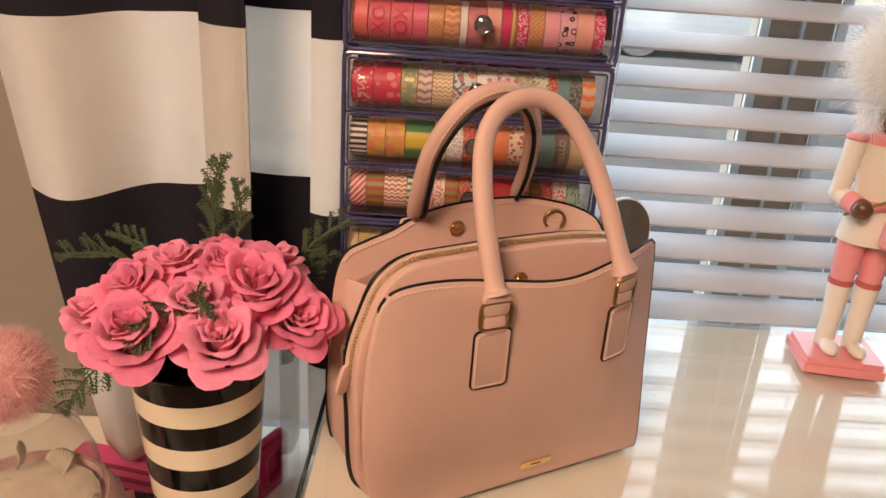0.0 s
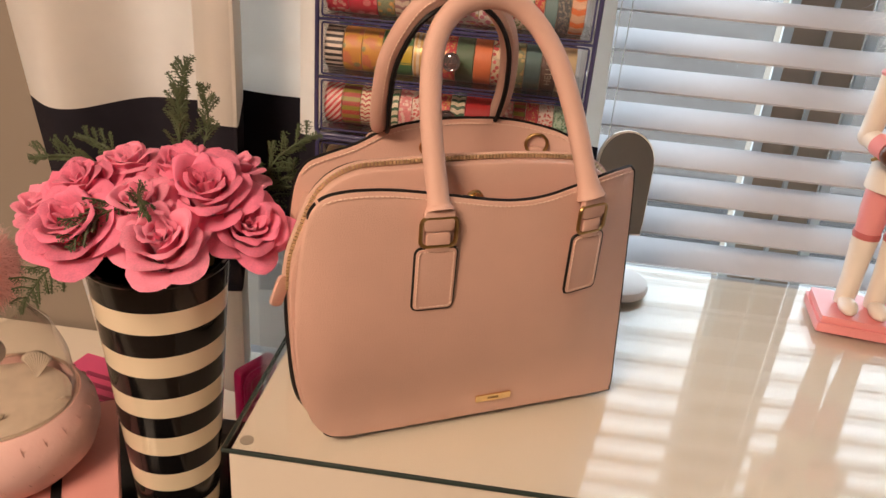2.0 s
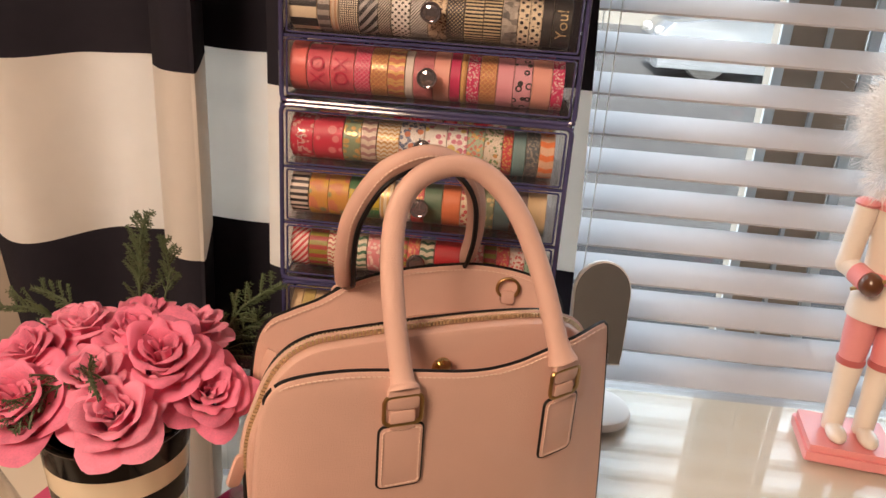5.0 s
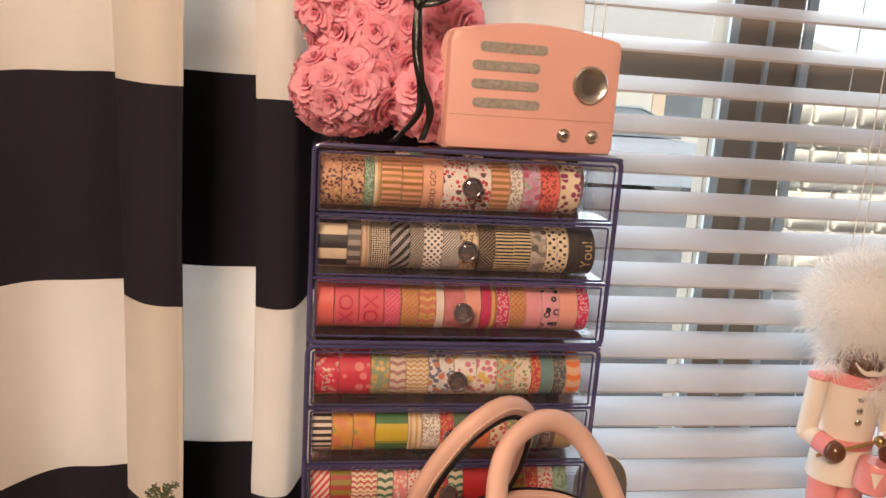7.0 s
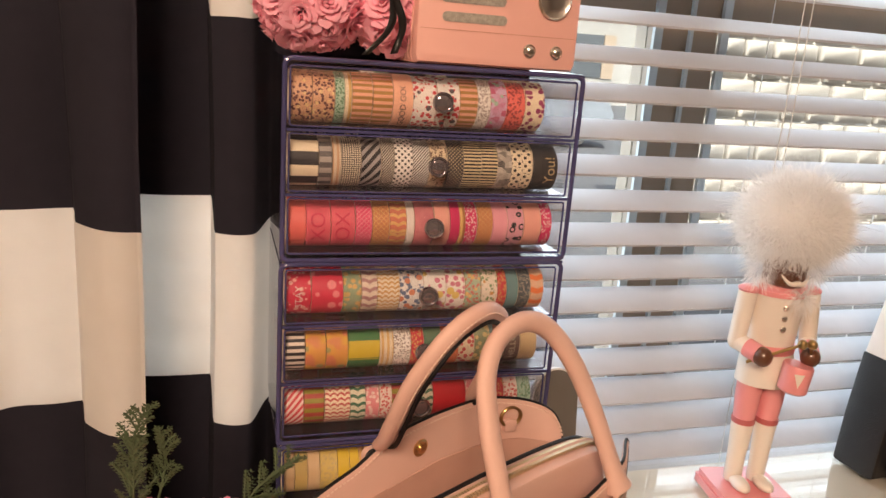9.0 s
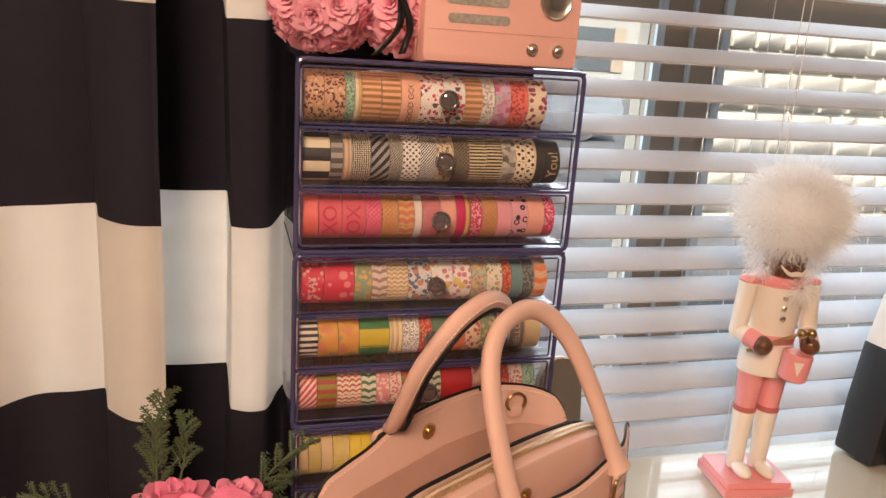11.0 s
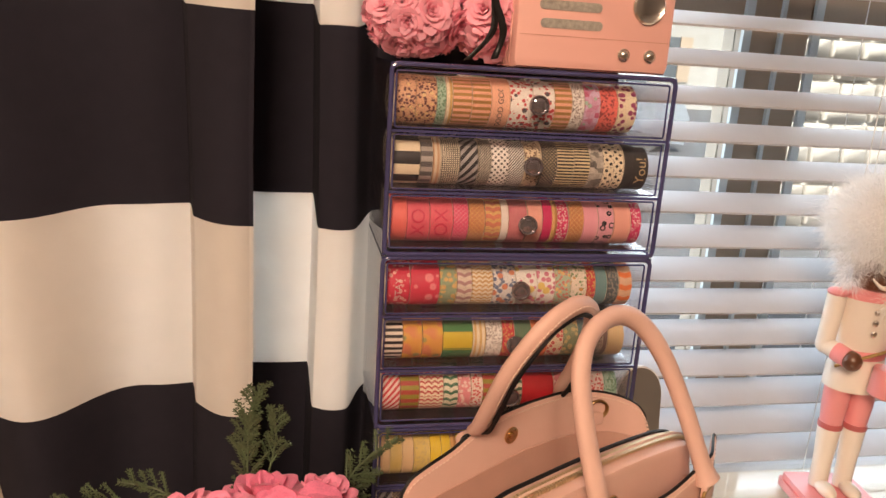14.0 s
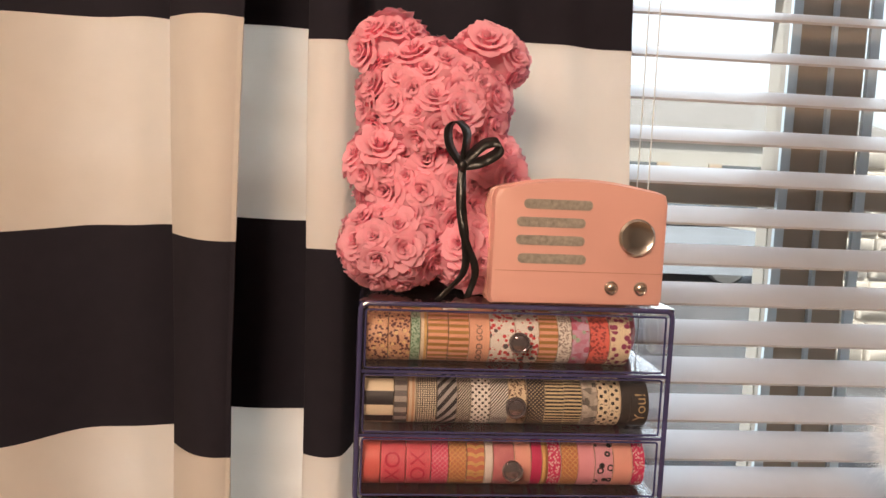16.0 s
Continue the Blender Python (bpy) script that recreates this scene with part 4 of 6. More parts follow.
def handle(pts, name, dark):
    """Rolled leather handle, flattened where it meets its loops."""
    path = smooth_path(pts, 8)
    g = bmesh.new()
    flare = 0.0036 if dark > 0 else -0.0032
    tube(g, path, lambda f: 0.0080 + flare * max(0, 1 - min(f, 1 - f) / 0.11) ** 1.5, 14, up=(0, 1, 0), flat=0.8)
    h = part(name, g, LEATHER, BAG, "rolled leather handle")
    c = Vector((0.14, path[len(path) // 2].y, 0.23))
    inner = []
    for p in path:
        d = (c - p)
        d.normalize()
        inner.append(p + d * 0.0068 + Vector((0, dark, 0)))
    if dark < 0:
        e = bmesh.new()
        tube(e, inner, 0.0021, 6)
        part("painted_edge", e, EDGE_INK, h, "black painted seam")
        for q in (path[0], path[-1]):
            e = bmesh.new()
            o2 = [(x + q.x, z + q.z - 0.012) for x, z in round_rect(0.017, 0.012, 0.005, 4)]
            slab(e, o2, 0.1085, 0.1165, 0, 0.0012)
            hb = part("handle_base", e, LEATHER, h, "flattened handle end")
            e = bmesh.new()
            tube(e, [(x, 0.1085, z) for x, z in o2], 0.0015, 6, closed=True, up=(0, 1, 0))
            part("painted_edge", e, EDGE_INK, BAG, "black painted edge")
        e = bmesh.new()
        dashes(e, [p + (p - c).normalized() * 0.001 + Vector((0, -0.0072, 0)) for p in path], 0.004, 0.0007)
        part("stitching", e, STITCH, h)
    return h


def strap_tab(u, turn):
    """Handle loop, gold ring and stitched leather tab on the front."""
    sw = puff(u, 0.165)
    P = Matrix.Translation((u, sw, 0)) @ Matrix.Rotation(radians(turn), 4, "Z") @ Matrix.Translation((-u, 0, 0))
    g = bmesh.new()
    slab(g, [(x + u, z + 0.198) for x, z in round_rect(0.0245, 0.018, 0.004, 3)], -0.0075, -0.0025, 0, 0.0012)
    part("handle_loop", g, LEATHER, BAG, m=P)
    g = bmesh.new()
    ring = [(x + u, -0.0062, z + 0.1885) for x, z in round_rect(0.0285, 0.0235, 0.005, 4)]
    tube(g, ring, 0.0017, 8, closed=True, up=(0, 1, 0))
    part("ring", g, BRASS_DK, BAG, "antique gold rectangular ring", m=P)
    g = bmesh.new()
    slab(g, [(x + u, z + 0.18) for x, z in round_rect(0.0195, 0.016, 0.003, 3)], -0.0072, -0.0024, 0, 0.001)
    part("tab_neck", g, LEATHER, BAG, m=P)
    out = [(x + u, z + 0.1475) for x, z in round_rect(0.0335, 0.0535, 0.0045, 4)]
    g = bmesh.new()
    slab(g, out, -0.0056, -0.0024, 0, 0.0006)
    tb = part("strap_tab", g, LEATHER, BAG, "stitched leather strap tab", m=P)
    g = bmesh.new()
    tube(g, [(x, -0.0042, z) for x, z in out], 0.0014, 6, closed=True, up=(0, 1, 0))
    part("painted_edge", g, EDGE_INK, tb)
    g = bmesh.new()
    lp = [(x + u, -0.006, z + 0.1475) for x, z in round_rect(0.0285, 0.0485, 0.003, 3)]
    dashes(g, lp + [lp[0]], 0.0036, 0.0006)
    part("stitching", g, STITCH, tb)


strap_tab(0.0935, -2)
strap_tab(0.2275, 13)
g = bmesh.new()
slab(g, [(x + 0.159, z + 0.0205) for x, z in round_rect(0.034, 0.0068, 0.001, 2)], -0.004, -0.0022, 0, 0.0004)
pl = part("name_plate", g, GOLD, BAG, "small gold plate", m=pose(0, puff(0.159, 0.02) + 0.0003, 0, 4))
g = bmesh.new()
for i in range(5):
    bx(g, 0.1535 + i * 0.0022, 0.155 + i * 0.0022, -0.0043, -0.004, 0.0195, 0.0215)
part("lettering", g, mat("engraving", (0.2, 0.12, 0.04), 0.5, 0.6), pl, "unreadable engraving as bars")
# snaps and inner ring
for u, v, w, s in ((0.1335, 0.0191, 0.2010, -1), (0.12, 0.1032, 0.2175, -1)):
    g = bmesh.new()
    lathe(g, [(0.0078, 0), (0.0078, 0.001), (0.006, 0.0018), (0.005, 0.0012), (0.003, 0.0012), (0.0026, 0.003), (0.001, 0.0034)], 24, m=pose(u, v, w, 90))
    part("magnetic_snap", g, GOLD, BAG, "gold magnetic snap")
g = bmesh.new()
tube(g, [(0.222 + 0.0092 * math.cos(a), 0.1005, 0.2195 + 0.0092 * math.sin(a)) for a in [i * math.pi / 10 for i in range(20)]], 0.0014, 8, closed=True, up=(0, 1, 0))
pinch(g, False)
part("inner_ring", g, BRASS_DK, BAG, "round brass ring inside the pocket")
g = bmesh.new()
slab(g, [(x + 0.222, z + 0.2105) for x, z in round_rect(0.011, 0.012, 0.002, 2)], 0.099, 0.1035, 0, 0.0006)
pinch(g, False)
part("ring_tab", g, LEATHER, BAG)


def swell(root, hub):
    """Draw the bag's belly and handles out from its back towards the hub, and set it on the desk."""
    frame_m = root.matrix_basis.copy()
    inv = frame_m.inverted()
    for o in root.children_recursive:
        own = Matrix()
        q = o
        while q is not root:
            own = q.matrix_basis @ own
            q = q.parent
        back = own.inverted()
        for v in o.data.vertices:
            p = own @ v.co
            deep = max(0.0, min(1.0, p.y / 0.1))
            up = max(0.0, min(1.0, p.z / 0.10))
            wrap = max(0.0, min(1.0, (p.x - 0.236) / 0.03)) * up
            k = 0.9645 - 0.0345 * up * up * (3 - 2 * up)
            k += (1.0 - k) * max(deep * deep * (3 - 2 * deep), 0.72 * wrap * wrap * (3 - 2 * wrap))
            w = frame_m @ p
            w = hub + (w - hub) * k
            w.z = max(w.z, DZ + 0.0012)
            v.co = back @ (inv @ w)


swell(BAG, Vector((0.06, 0.03, 1.18)))
handle([(0.0778, -0.0400, 0.2195), (0.0775, -0.0355, 0.228), (0.0755, -0.0205, 0.266), (0.077, -0.006, 0.301), (0.084, 0.006, 0.330), (0.101, 0.0135, 0.349), (0.129, 0.016, 0.356), (0.154, 0.012, 0.347), (0.175, 0.001, 0.320), (0.189, -0.015, 0.280), (0.197, -0.034, 0.236), (0.2005, -0.0395, 0.2215)], "handle", 0.004)
handle([(0.0755, 0.1065, 0.2345), (0.0725, 0.095, 0.243), (0.068, 0.079, 0.269), (0.068, 0.062, 0.305), (0.081, 0.048, 0.338), (0.100, 0.045, 0.352), (0.125, 0.0475, 0.355), (0.153, 0.058, 0.340), (0.174, 0.075, 0.313), (0.185, 0.094, 0.277), (0.187, 0.107, 0.250), (0.187, 0.1135, 0.240)], "handle", -0.004)

# ---- on the drawer stack: radio speaker and rose bear ----
TOPZ = UNITS[0][1] + 0.0005
RADIO = mat("peach_plastic", (0.73, 0.41, 0.36), 0.38, vary=0.03, scale=25, bump=0.03, bump_scale=600)
STEEL = mat("brushed_steel", (0.8, 0.74, 0.68), 0.24, 1.0, vary=0.06, scale=90)
MESH = mat("speaker_mesh", (0.4, 0.375, 0.33), 0.5, 0.2, vary=0.4, scale=1900, bump=0.6, bump_scale=2600)


def radio():
    r = thing("radio_speaker", "small peach retro radio speaker with a steel dial", "speaker", m=pose(0.079, 0.704, TOPZ, 0, 0, 2))
    w, h, d = 0.140, 0.0985, 0.052
    pts = []
    for i in range(17):
        f = i / 16
        pts.append((-w / 2 + 0.007 + (w - 0.014) * f, h - 0.007 + 0.0075 * math.sin(math.pi * f)))
    out = [(-w / 2 + 0.002, 0.001), (-w / 2, 0.006), (-w / 2, h - 0.016), (-w / 2 + 0.002, h - 0.009)] + pts + [(w / 2 - 0.002, h - 0.009), (w / 2, h - 0.016), (w / 2, 0.006), (w / 2 - 0.002, 0.001)]
    out = [(x, max(z, 0.0006)) for x, z in out][::-1]
    g = bmesh.new()
    slab(g, out, 0, d, 0, 0.004)
    body = part("body", g, RADIO, r)
    for k in range(4):
        g = bmesh.new()
        o2 = [(x * 1.006, 0.001 + (z - 0.001) * 1.004) for x, z in out]
        tube(g, [(x, 0.012 + k * 0.008, z) for x, z in o2], 0.0007, 5, closed=True, up=(0, 1, 0))
        part("rib", g, RADIO, body)
    for z, x0 in ((0.0795, -0.0195), (0.0655, -0.0245), (0.0515, -0.0245), (0.0372, -0.0225)):
        g = bmesh.new()
        slab(g, [(x + x0, zz + z) for x, zz in round_rect(0.0545, 0.0075, 0.0037, 5)], -0.0006, 0.002)
        part("grille_slot", g, MESH, body, "dark mesh speaker slot")
    g = bmesh.new()
    lathe(g, [(0.0148, 0.0), (0.0148, 0.0022), (0.0132, 0.0036), (0.0125, 0.0030), (0.006, 0.0022), (0.0005, 0.0020)], 40, m=pose(0.0445, 0.0, 0.056, 90))
    part("dial", g, STEEL, body, "brushed steel dial")
    for x in (0.0265, 0.0505):
        g = bmesh.new()
        lathe(g, [(0.0056, 0), (0.0056, 0.0012), (0.0050, 0.0018), (0.0046, 0.0014), (0.0040, 0.0026), (0.0028, 0.0036), (0.0014, 0.0041), (0.0004, 0.0042)], 24, m=pose(x, 0, 0.0155, 90))
        part("button", g, STEEL, body, "small steel button")
    # thin strip along the seam, the groove's shade put into its darker peach
    part("seam", box(-w / 2 + 0.003, w / 2 - 0.003, -0.0004, 0.001, 0.0272, 0.0276), mat("seam_shadow", (0.5, 0.25, 0.17), 0.6), body)


radio()


def petal(bm, m, a0, half, r0, r1, z0, h, curl, mi=0, nu=4, nv=4, ruff=0.0, seed=0, edge=0.30):
    """One cupped petal round a flower's axis."""
    rows = []
    for j in range(nv + 1):
        row = []
        for i in range(nu + 1):
            s = 2 * i / nu - 1
            t = j / nv * (1 - edge * abs(s) ** 1.8)
            wd = half * (0.3 + 0.7 * math.sin(math.pi * (0.12 + 0.58 * j / nv)) ** 0.8)
            a = a0 + s * wd
            top = 1 - 0.22 * s * s * t
            r = r0 + (r1 - r0) * (t ** 1.3) + curl * max(0, t - 0.62) * (r1 + 0.3 * h)
            z = z0 + h * math.sin(t * 1.75) * top - curl * 0.8 * h * max(0, t - 0.7) ** 1.1
            n = noise.noise(Vector((s * 1.7 + seed * 3.1, t * 2.0, seed * 1.7))) * ruff
            row.append(bm.verts.new(m @ Vector(((r + n) * math.cos(a), (r + n) * math.sin(a), z + n * 0.8))))
        rows.append(row)
    for j in range(nv):
        for i in range(nu):
            bm.faces.new((rows[j][i], rows[j][i + 1], rows[j + 1][i + 1], rows[j + 1][i])).material_index = mi


def rose(bm, m, R, layers, nu=4, nv=4, mi=0, seed=0, ruff=0.05):
    """Spiralling layers of petals, tight in the heart and open outside."""
    rnd = random.Random(seed)
    a = rnd.uniform(0, 6)
    for k, (n, ri, ro, h, curl) in enumerate(layers):
        for i in range(n):
            a0 = a + 2 * math.pi * i / n + rnd.uniform(-0.12, 0.12)
            petal(bm, m, a0, min(1.25, math.pi / n * rnd.uniform(1.3, 1.6)), ri * R, ro * R * rnd.uniform(0.93, 1.08), -0.05 * k * R, h * R * rnd.uniform(0.93, 1.07), curl, mi, nu, nv, ruff * R, seed * 7 + k * 3 + i)
        a += 0.55
    return bm


BIG = [(2, 0.03, 0.15, 1.02, 0.0), (3, 0.09, 0.30, 1.14, 0.0), (3, 0.17, 0.46, 1.22, 0.03), (4, 0.26, 0.64, 1.20, 0.08), (4, 0.34, 0.82, 1.08, 0.18), (5, 0.38, 1.00, 0.86, 0.30)]
SMALL = [(2, 0.03, 0.14, 0.86, 0.0), (3, 0.08, 0.32, 0.88, 0.04), (4, 0.18, 0.54, 0.86, 0.08), (5, 0.30, 0.80, 0.78, 0.12), (6, 0.42, 1.04, 0.64, 0.18)]
FOAM = mat("pink_foam_rose", (0.95, 0.51, 0.62), 0.75, vary=0.14, scale=60, island=0.3, trans=0.42)
RIBBON = mat("black_satin_ribbon", (0.012, 0.011, 0.012), 0.32, vary=0.2, scale=60, bump=0.4, bump_scale=160)


def rose_bear():
    g = bmesh.new()
    c0 = Vector((-0.036, 0.768, TOPZ))
    E = [((0.000, 0, 0.156), (0.070, 0.046, 0.056)), ((-0.036, 0.002, 0.200), (0.034, 0.024, 0.026)), ((0.044, 0.002, 0.194), (0.034, 0.024, 0.027)),
         ((0.000, 0.0, 0.082), (0.065, 0.042, 0.066)), ((-0.040, -0.010, 0.102), (0.032, 0.028, 0.034)), ((0.046, -0.010, 0.102), (0.032, 0.028, 0.034)),
         ((-0.031, -0.018, 0.040), (0.046, 0.038, 0.038)), ((0.040, -0.018, 0.038), (0.040, 0.036, 0.036)), ((0.004, -0.034, 0.140), (0.032, 0.018, 0.026))]
    E = [(c0 + Vector(c), Vector(r) * 0.85) for c, r in E]
    for c, r in E:
        ball(g, c, 1, 0, 14, 9, r.x * 0.94, r.y * 0.94, r.z * 0.94)
    rnd = random.Random(5)
    placed = []
    for k, (c, r) in enumerate(E):
        n = 420
        for i in range(n):
            z = 1 - 2 * (i + 0.5) / n
            th = i * 2.39996 + k
            d = Vector((math.cos(th) * math.sqrt(1 - z * z), math.sin(th) * math.sqrt(1 - z * z), z))
            p = c + Vector((d.x * r.x, d.y * r.y, d.z * r.z))
            if d.y > 0.65 or p.z < TOPZ + 0.008:
                continue
            if any(q != k and sum(((p - e)[a] / s[a]) ** 2 for a in range(3)) < 0.86 for q, (e, s) in enumerate(E)):
                continue
            R = rnd.choice((0.0135, 0.015, 0.0165, 0.0185))
            if any((p - q).length < 0.54 * (R + S) for q, S in placed):
                continue
            placed.append((p, R))
            nrm = Vector((d.x / r.x + rnd.uniform(-3, 3), d.y / r.y, d.z / r.z + rnd.uniform(-3, 3))).normalized()
            m = Matrix.Translation(p - nrm * 0.0042) @ nrm.to_track_quat("Z", "Y").to_matrix().to_4x4()
            rose(g, m, R, SMALL, 4, 4, 0, len(placed), 0.16)
    for v in g.verts:
        v.co.z = max(v.co.z, TOPZ + 0.0004)
    return tagged(put("rose_bear", g, FOAM, soft=True), "pink teddy bear made of foam roses", "ornament")


rose_bear()


def strip(bm, pts, w, side, mi=0):
    """A flat ribbon along points."""
    P = smooth_path(pts, 6)
    s = Vector(side).normalized() * w / 2
    rows = [(bm.verts.new(p - s), bm.verts.new(p + s + Vector((0, 0.0008 * math.sin(i), 0)))) for i, p in enumerate(P)]
    for a, b in zip(rows, rows[1:]):
        bm.faces.new((a[0], a[1], b[1], b[0])).material_index = mi


bow = thing("ribbon_bow", "black satin ribbon tied in a bow on the rose bear", "ribbon")
KX, KY, KZ = -0.0175, 0.697, TOPZ + 0.106
for nm, pts, w, sd in (("loop", [(0, 0, 0), (-0.010, -0.004, 0.013), (-0.012, -0.004, 0.027), (-0.005, -0.002, 0.033), (0.003, 0.001, 0.024), (0.001, 0.001, 0.002)], 0.011, (0.6, 0.75, 0.15)),
                       ("loop", [(0, 0, 0), (0.011, -0.003, 0.002), (0.023, -0.002, 0.008), (0.029, 0.0, 0.014), (0.027, 0.002, 0.019), (0.015, 0.002, 0.016), (0.001, 0.0, 0.002)], 0.010, (-0.35, 0.6, 0.7)),
                       ("tail", [(0, 0, 0), (0.001, -0.004, -0.03), (0.004, -0.006, -0.055), (0.004, -0.004, -0.08), (-0.014, -0.002, -0.102)], 0.0062, (0.95, 0.3, 0.1)),
                       ("tail", [(0, 0, 0), (-0.001, -0.005, -0.028), (0.003, -0.008, -0.052), (0.013, -0.006, -0.078), (0.008, -0.003, -0.100)], 0.0058, (0.9, -0.35, 0.2))):
    g = bmesh.new()
    strip(g, [(KX + a, KY + b, KZ + c) for a, b, c in pts], w, sd)
    o = part(nm, g, RIBBON, bow)
    q = o.modifiers.new("solidify", "SOLIDIFY")
    q.thickness = 0.0006
g = bmesh.new()
ball(g, (KX, KY - 0.001, KZ), 0.004, 0, 12, 8, 1, 0.8, 1.2)
part("knot", g, RIBBON, bow)

# ---- vase with silk roses ----
VX, VY, VR0, VR1, VH = -0.1552, 0.5031, 0.0317, 0.0512, 0.2583
vase = thing("vase", "tapered ceramic vase with glossy black and cream stripes", "vase", m=pose(VX, VY, SZ + 0.0004))
prof, mis = [], []
NB = 13
prof.append((VR0 - 0.004, 0.0))
for k in range(NB):
    for q in (0.02, 0.98):
        f = (k + q) / NB
        bulge = 0.0012 if q == 0.5 else 0
        prof.append((VR0 + (VR1 - VR0) * f + bulge, 0.002 + (VH - 0.004) * f))
for i in range(len(prof) - 1):
    k = (i - 1) // 2
    mis.append(0 if i == 0 else (k % 2 if (i - 1) % 2 == 0 else 0))
prof += [(VR1 - 0.0045, VH - 0.004), (VR0 - 0.002, 0.03)]
mis += [0, 0]
g = bmesh.new()
lathe(g, prof, 56, mis, caps=True)
part("body", g, [BLACK_GLOSS, CREAM_GLOSS], vase)
g = bmesh.new()
tube(g, [((VR1 - 0.0016) * math.cos(a), (VR1 - 0.0016) * math.sin(a), VH - 0.0012) for a in [i * math.pi / 28 for i in range(56)]], 0.0023, 8, closed=True, up=(0, 0, 1))
part("rim", g, BLACK_GLOSS, vase, "glossy black rolled rim")
g = bmesh.new()
lathe(g, [(VR0 - 0.003, 0.0), (VR0 + 0.0012, 0.0006), (VR0 + 0.0016, 0.003), (VR0 + 0.0008, 0.0052)], 56)
part("foot", g, BLACK_GLOSS, vase, "black foot ring")

PETAL = mat("pink_silk_petal", (0.80, 0.215, 0.365), 0.65, vary=0.30, scale=25, island=0.5, trans=0.24, sheen=0.2, bump=0.3, bump_scale=60)
PETAL2 = mat("pale_pink_silk_petal", (0.86, 0.295, 0.45), 0.65, vary=0.28, scale=25, island=0.5, trans=0.24, sheen=0.2, bump=0.3, bump_scale=60)
LEAF = mat("silk_leaf_green", (0.06, 0.10, 0.03), 0.5, vary=0.3, scale=50, island=0.4, trans=0.1)
PINE = mat("cypress_green", (0.062, 0.088, 0.042), 0.6, vary=0.35, scale=60, island=0.5)
FL = thing("flower_arrangement", "silk pink roses with cypress sprigs standing in the striped vase", "flowers")
RZ = SZ + VH
MESH_ROSE = []
for k in range(4):
    g = bmesh.new()
    rose(g, Matrix(), 1.0, BIG, 10, 8, 0, 11 + k, 0.17)
    MESH_ROSE.append(put("rose", g, PETAL2 if k % 2 else PETAL, soft=True).data)
    bpy.data.objects.remove(bpy.data.objects["rose"])
ROSES = [(-0.106, 0.484, 0.990, 0.0320, 38, 12), (-0.138, 0.461, 0.982, 0.0250, 34, 2), (-0.181, 0.472, 0.984, 0.0265, 30, -14), (-0.163, 0.497, 0.990, 0.0250, 14, -4),
         (-0.170, 0.442, 0.974, 0.0310, 50, -6), (-0.119, 0.448, 0.969, 0.0295, 50, 8), (-0.080, 0.484, 0.968, 0.0270, 44, 30), (-0.202, 0.472, 0.968, 0.0270, 36, -26),
         (-0.186, 0.460, 0.958, 0.0230, 50, -22), (-0.105, 0.520, 0.985, 0.0250, -8, 12), (-0.138, 0.525, 0.984, 0.0270, -8, 0), (-0.186, 0.520, 0.974, 0.0270, -6, -20), (-0.128, 0.492, 0.994, 0.0230, 16, 4)]
for i, (x, y, z, r, tx, ty) in enumerate(ROSES):
    o = new("rose", MESH_ROSE[i % 4])
    o.parent = FL
    o.matrix_local = pose(x, y, z - r * 0.62, tx * 0.72, ty * 0.9, 0) @ pose(0, 0, 0, 0, 0, i * 47) @ Matrix.Scale(r * 1.03, 4)
    o["label"] = "open pink silk rose"
    g = bmesh.new()
    tube(g, smooth_path([(x, y, z - r * 0.6), (x * 0.5 + VX * 0.5, y * 0.5 + VY * 0.5, RZ + 0.012), (VX * 0.8 + x * 0.2, VY * 0.8 + y * 0.2, RZ - 0.03), (VX, VY, SZ + 0.02)], 4), 0.002, 6)
    part("stem", g, LEAF, FL)


def leaf_mesh(bm, m, L, w):
    rows = []
    for j in range(6):
        t = j / 5
        ww = w * math.sin(math.pi * (0.05 + 0.92 * t)) ** 0.8
        zc = 0.12 * L * math.sin(t * 2.6)
        rows.append([bm.verts.new(m @ Vector((s * ww, t * L, zc + abs(s) * ww * 0.35))) for s in (-1, 0, 1)])
    for a, b in zip(rows, rows[1:]):
        for i in range(2):
            bm.faces.new((a[i], a[i + 1], b[i + 1], b[i]))


for i in range(14):
    a = i * 2.4
    g = bmesh.new()
    leaf_mesh(g, Matrix(), random.uniform(0.032, 0.042), 0.012)
    part("leaf", g, LEAF, FL, m=pose(VX + 0.035 * math.cos(a), VY + 0.035 * math.sin(a), RZ + 0.006 + 0.008 * (i % 3), random.uniform(-15, 20), random.uniform(-15, 15), math.degrees(a) - 90))


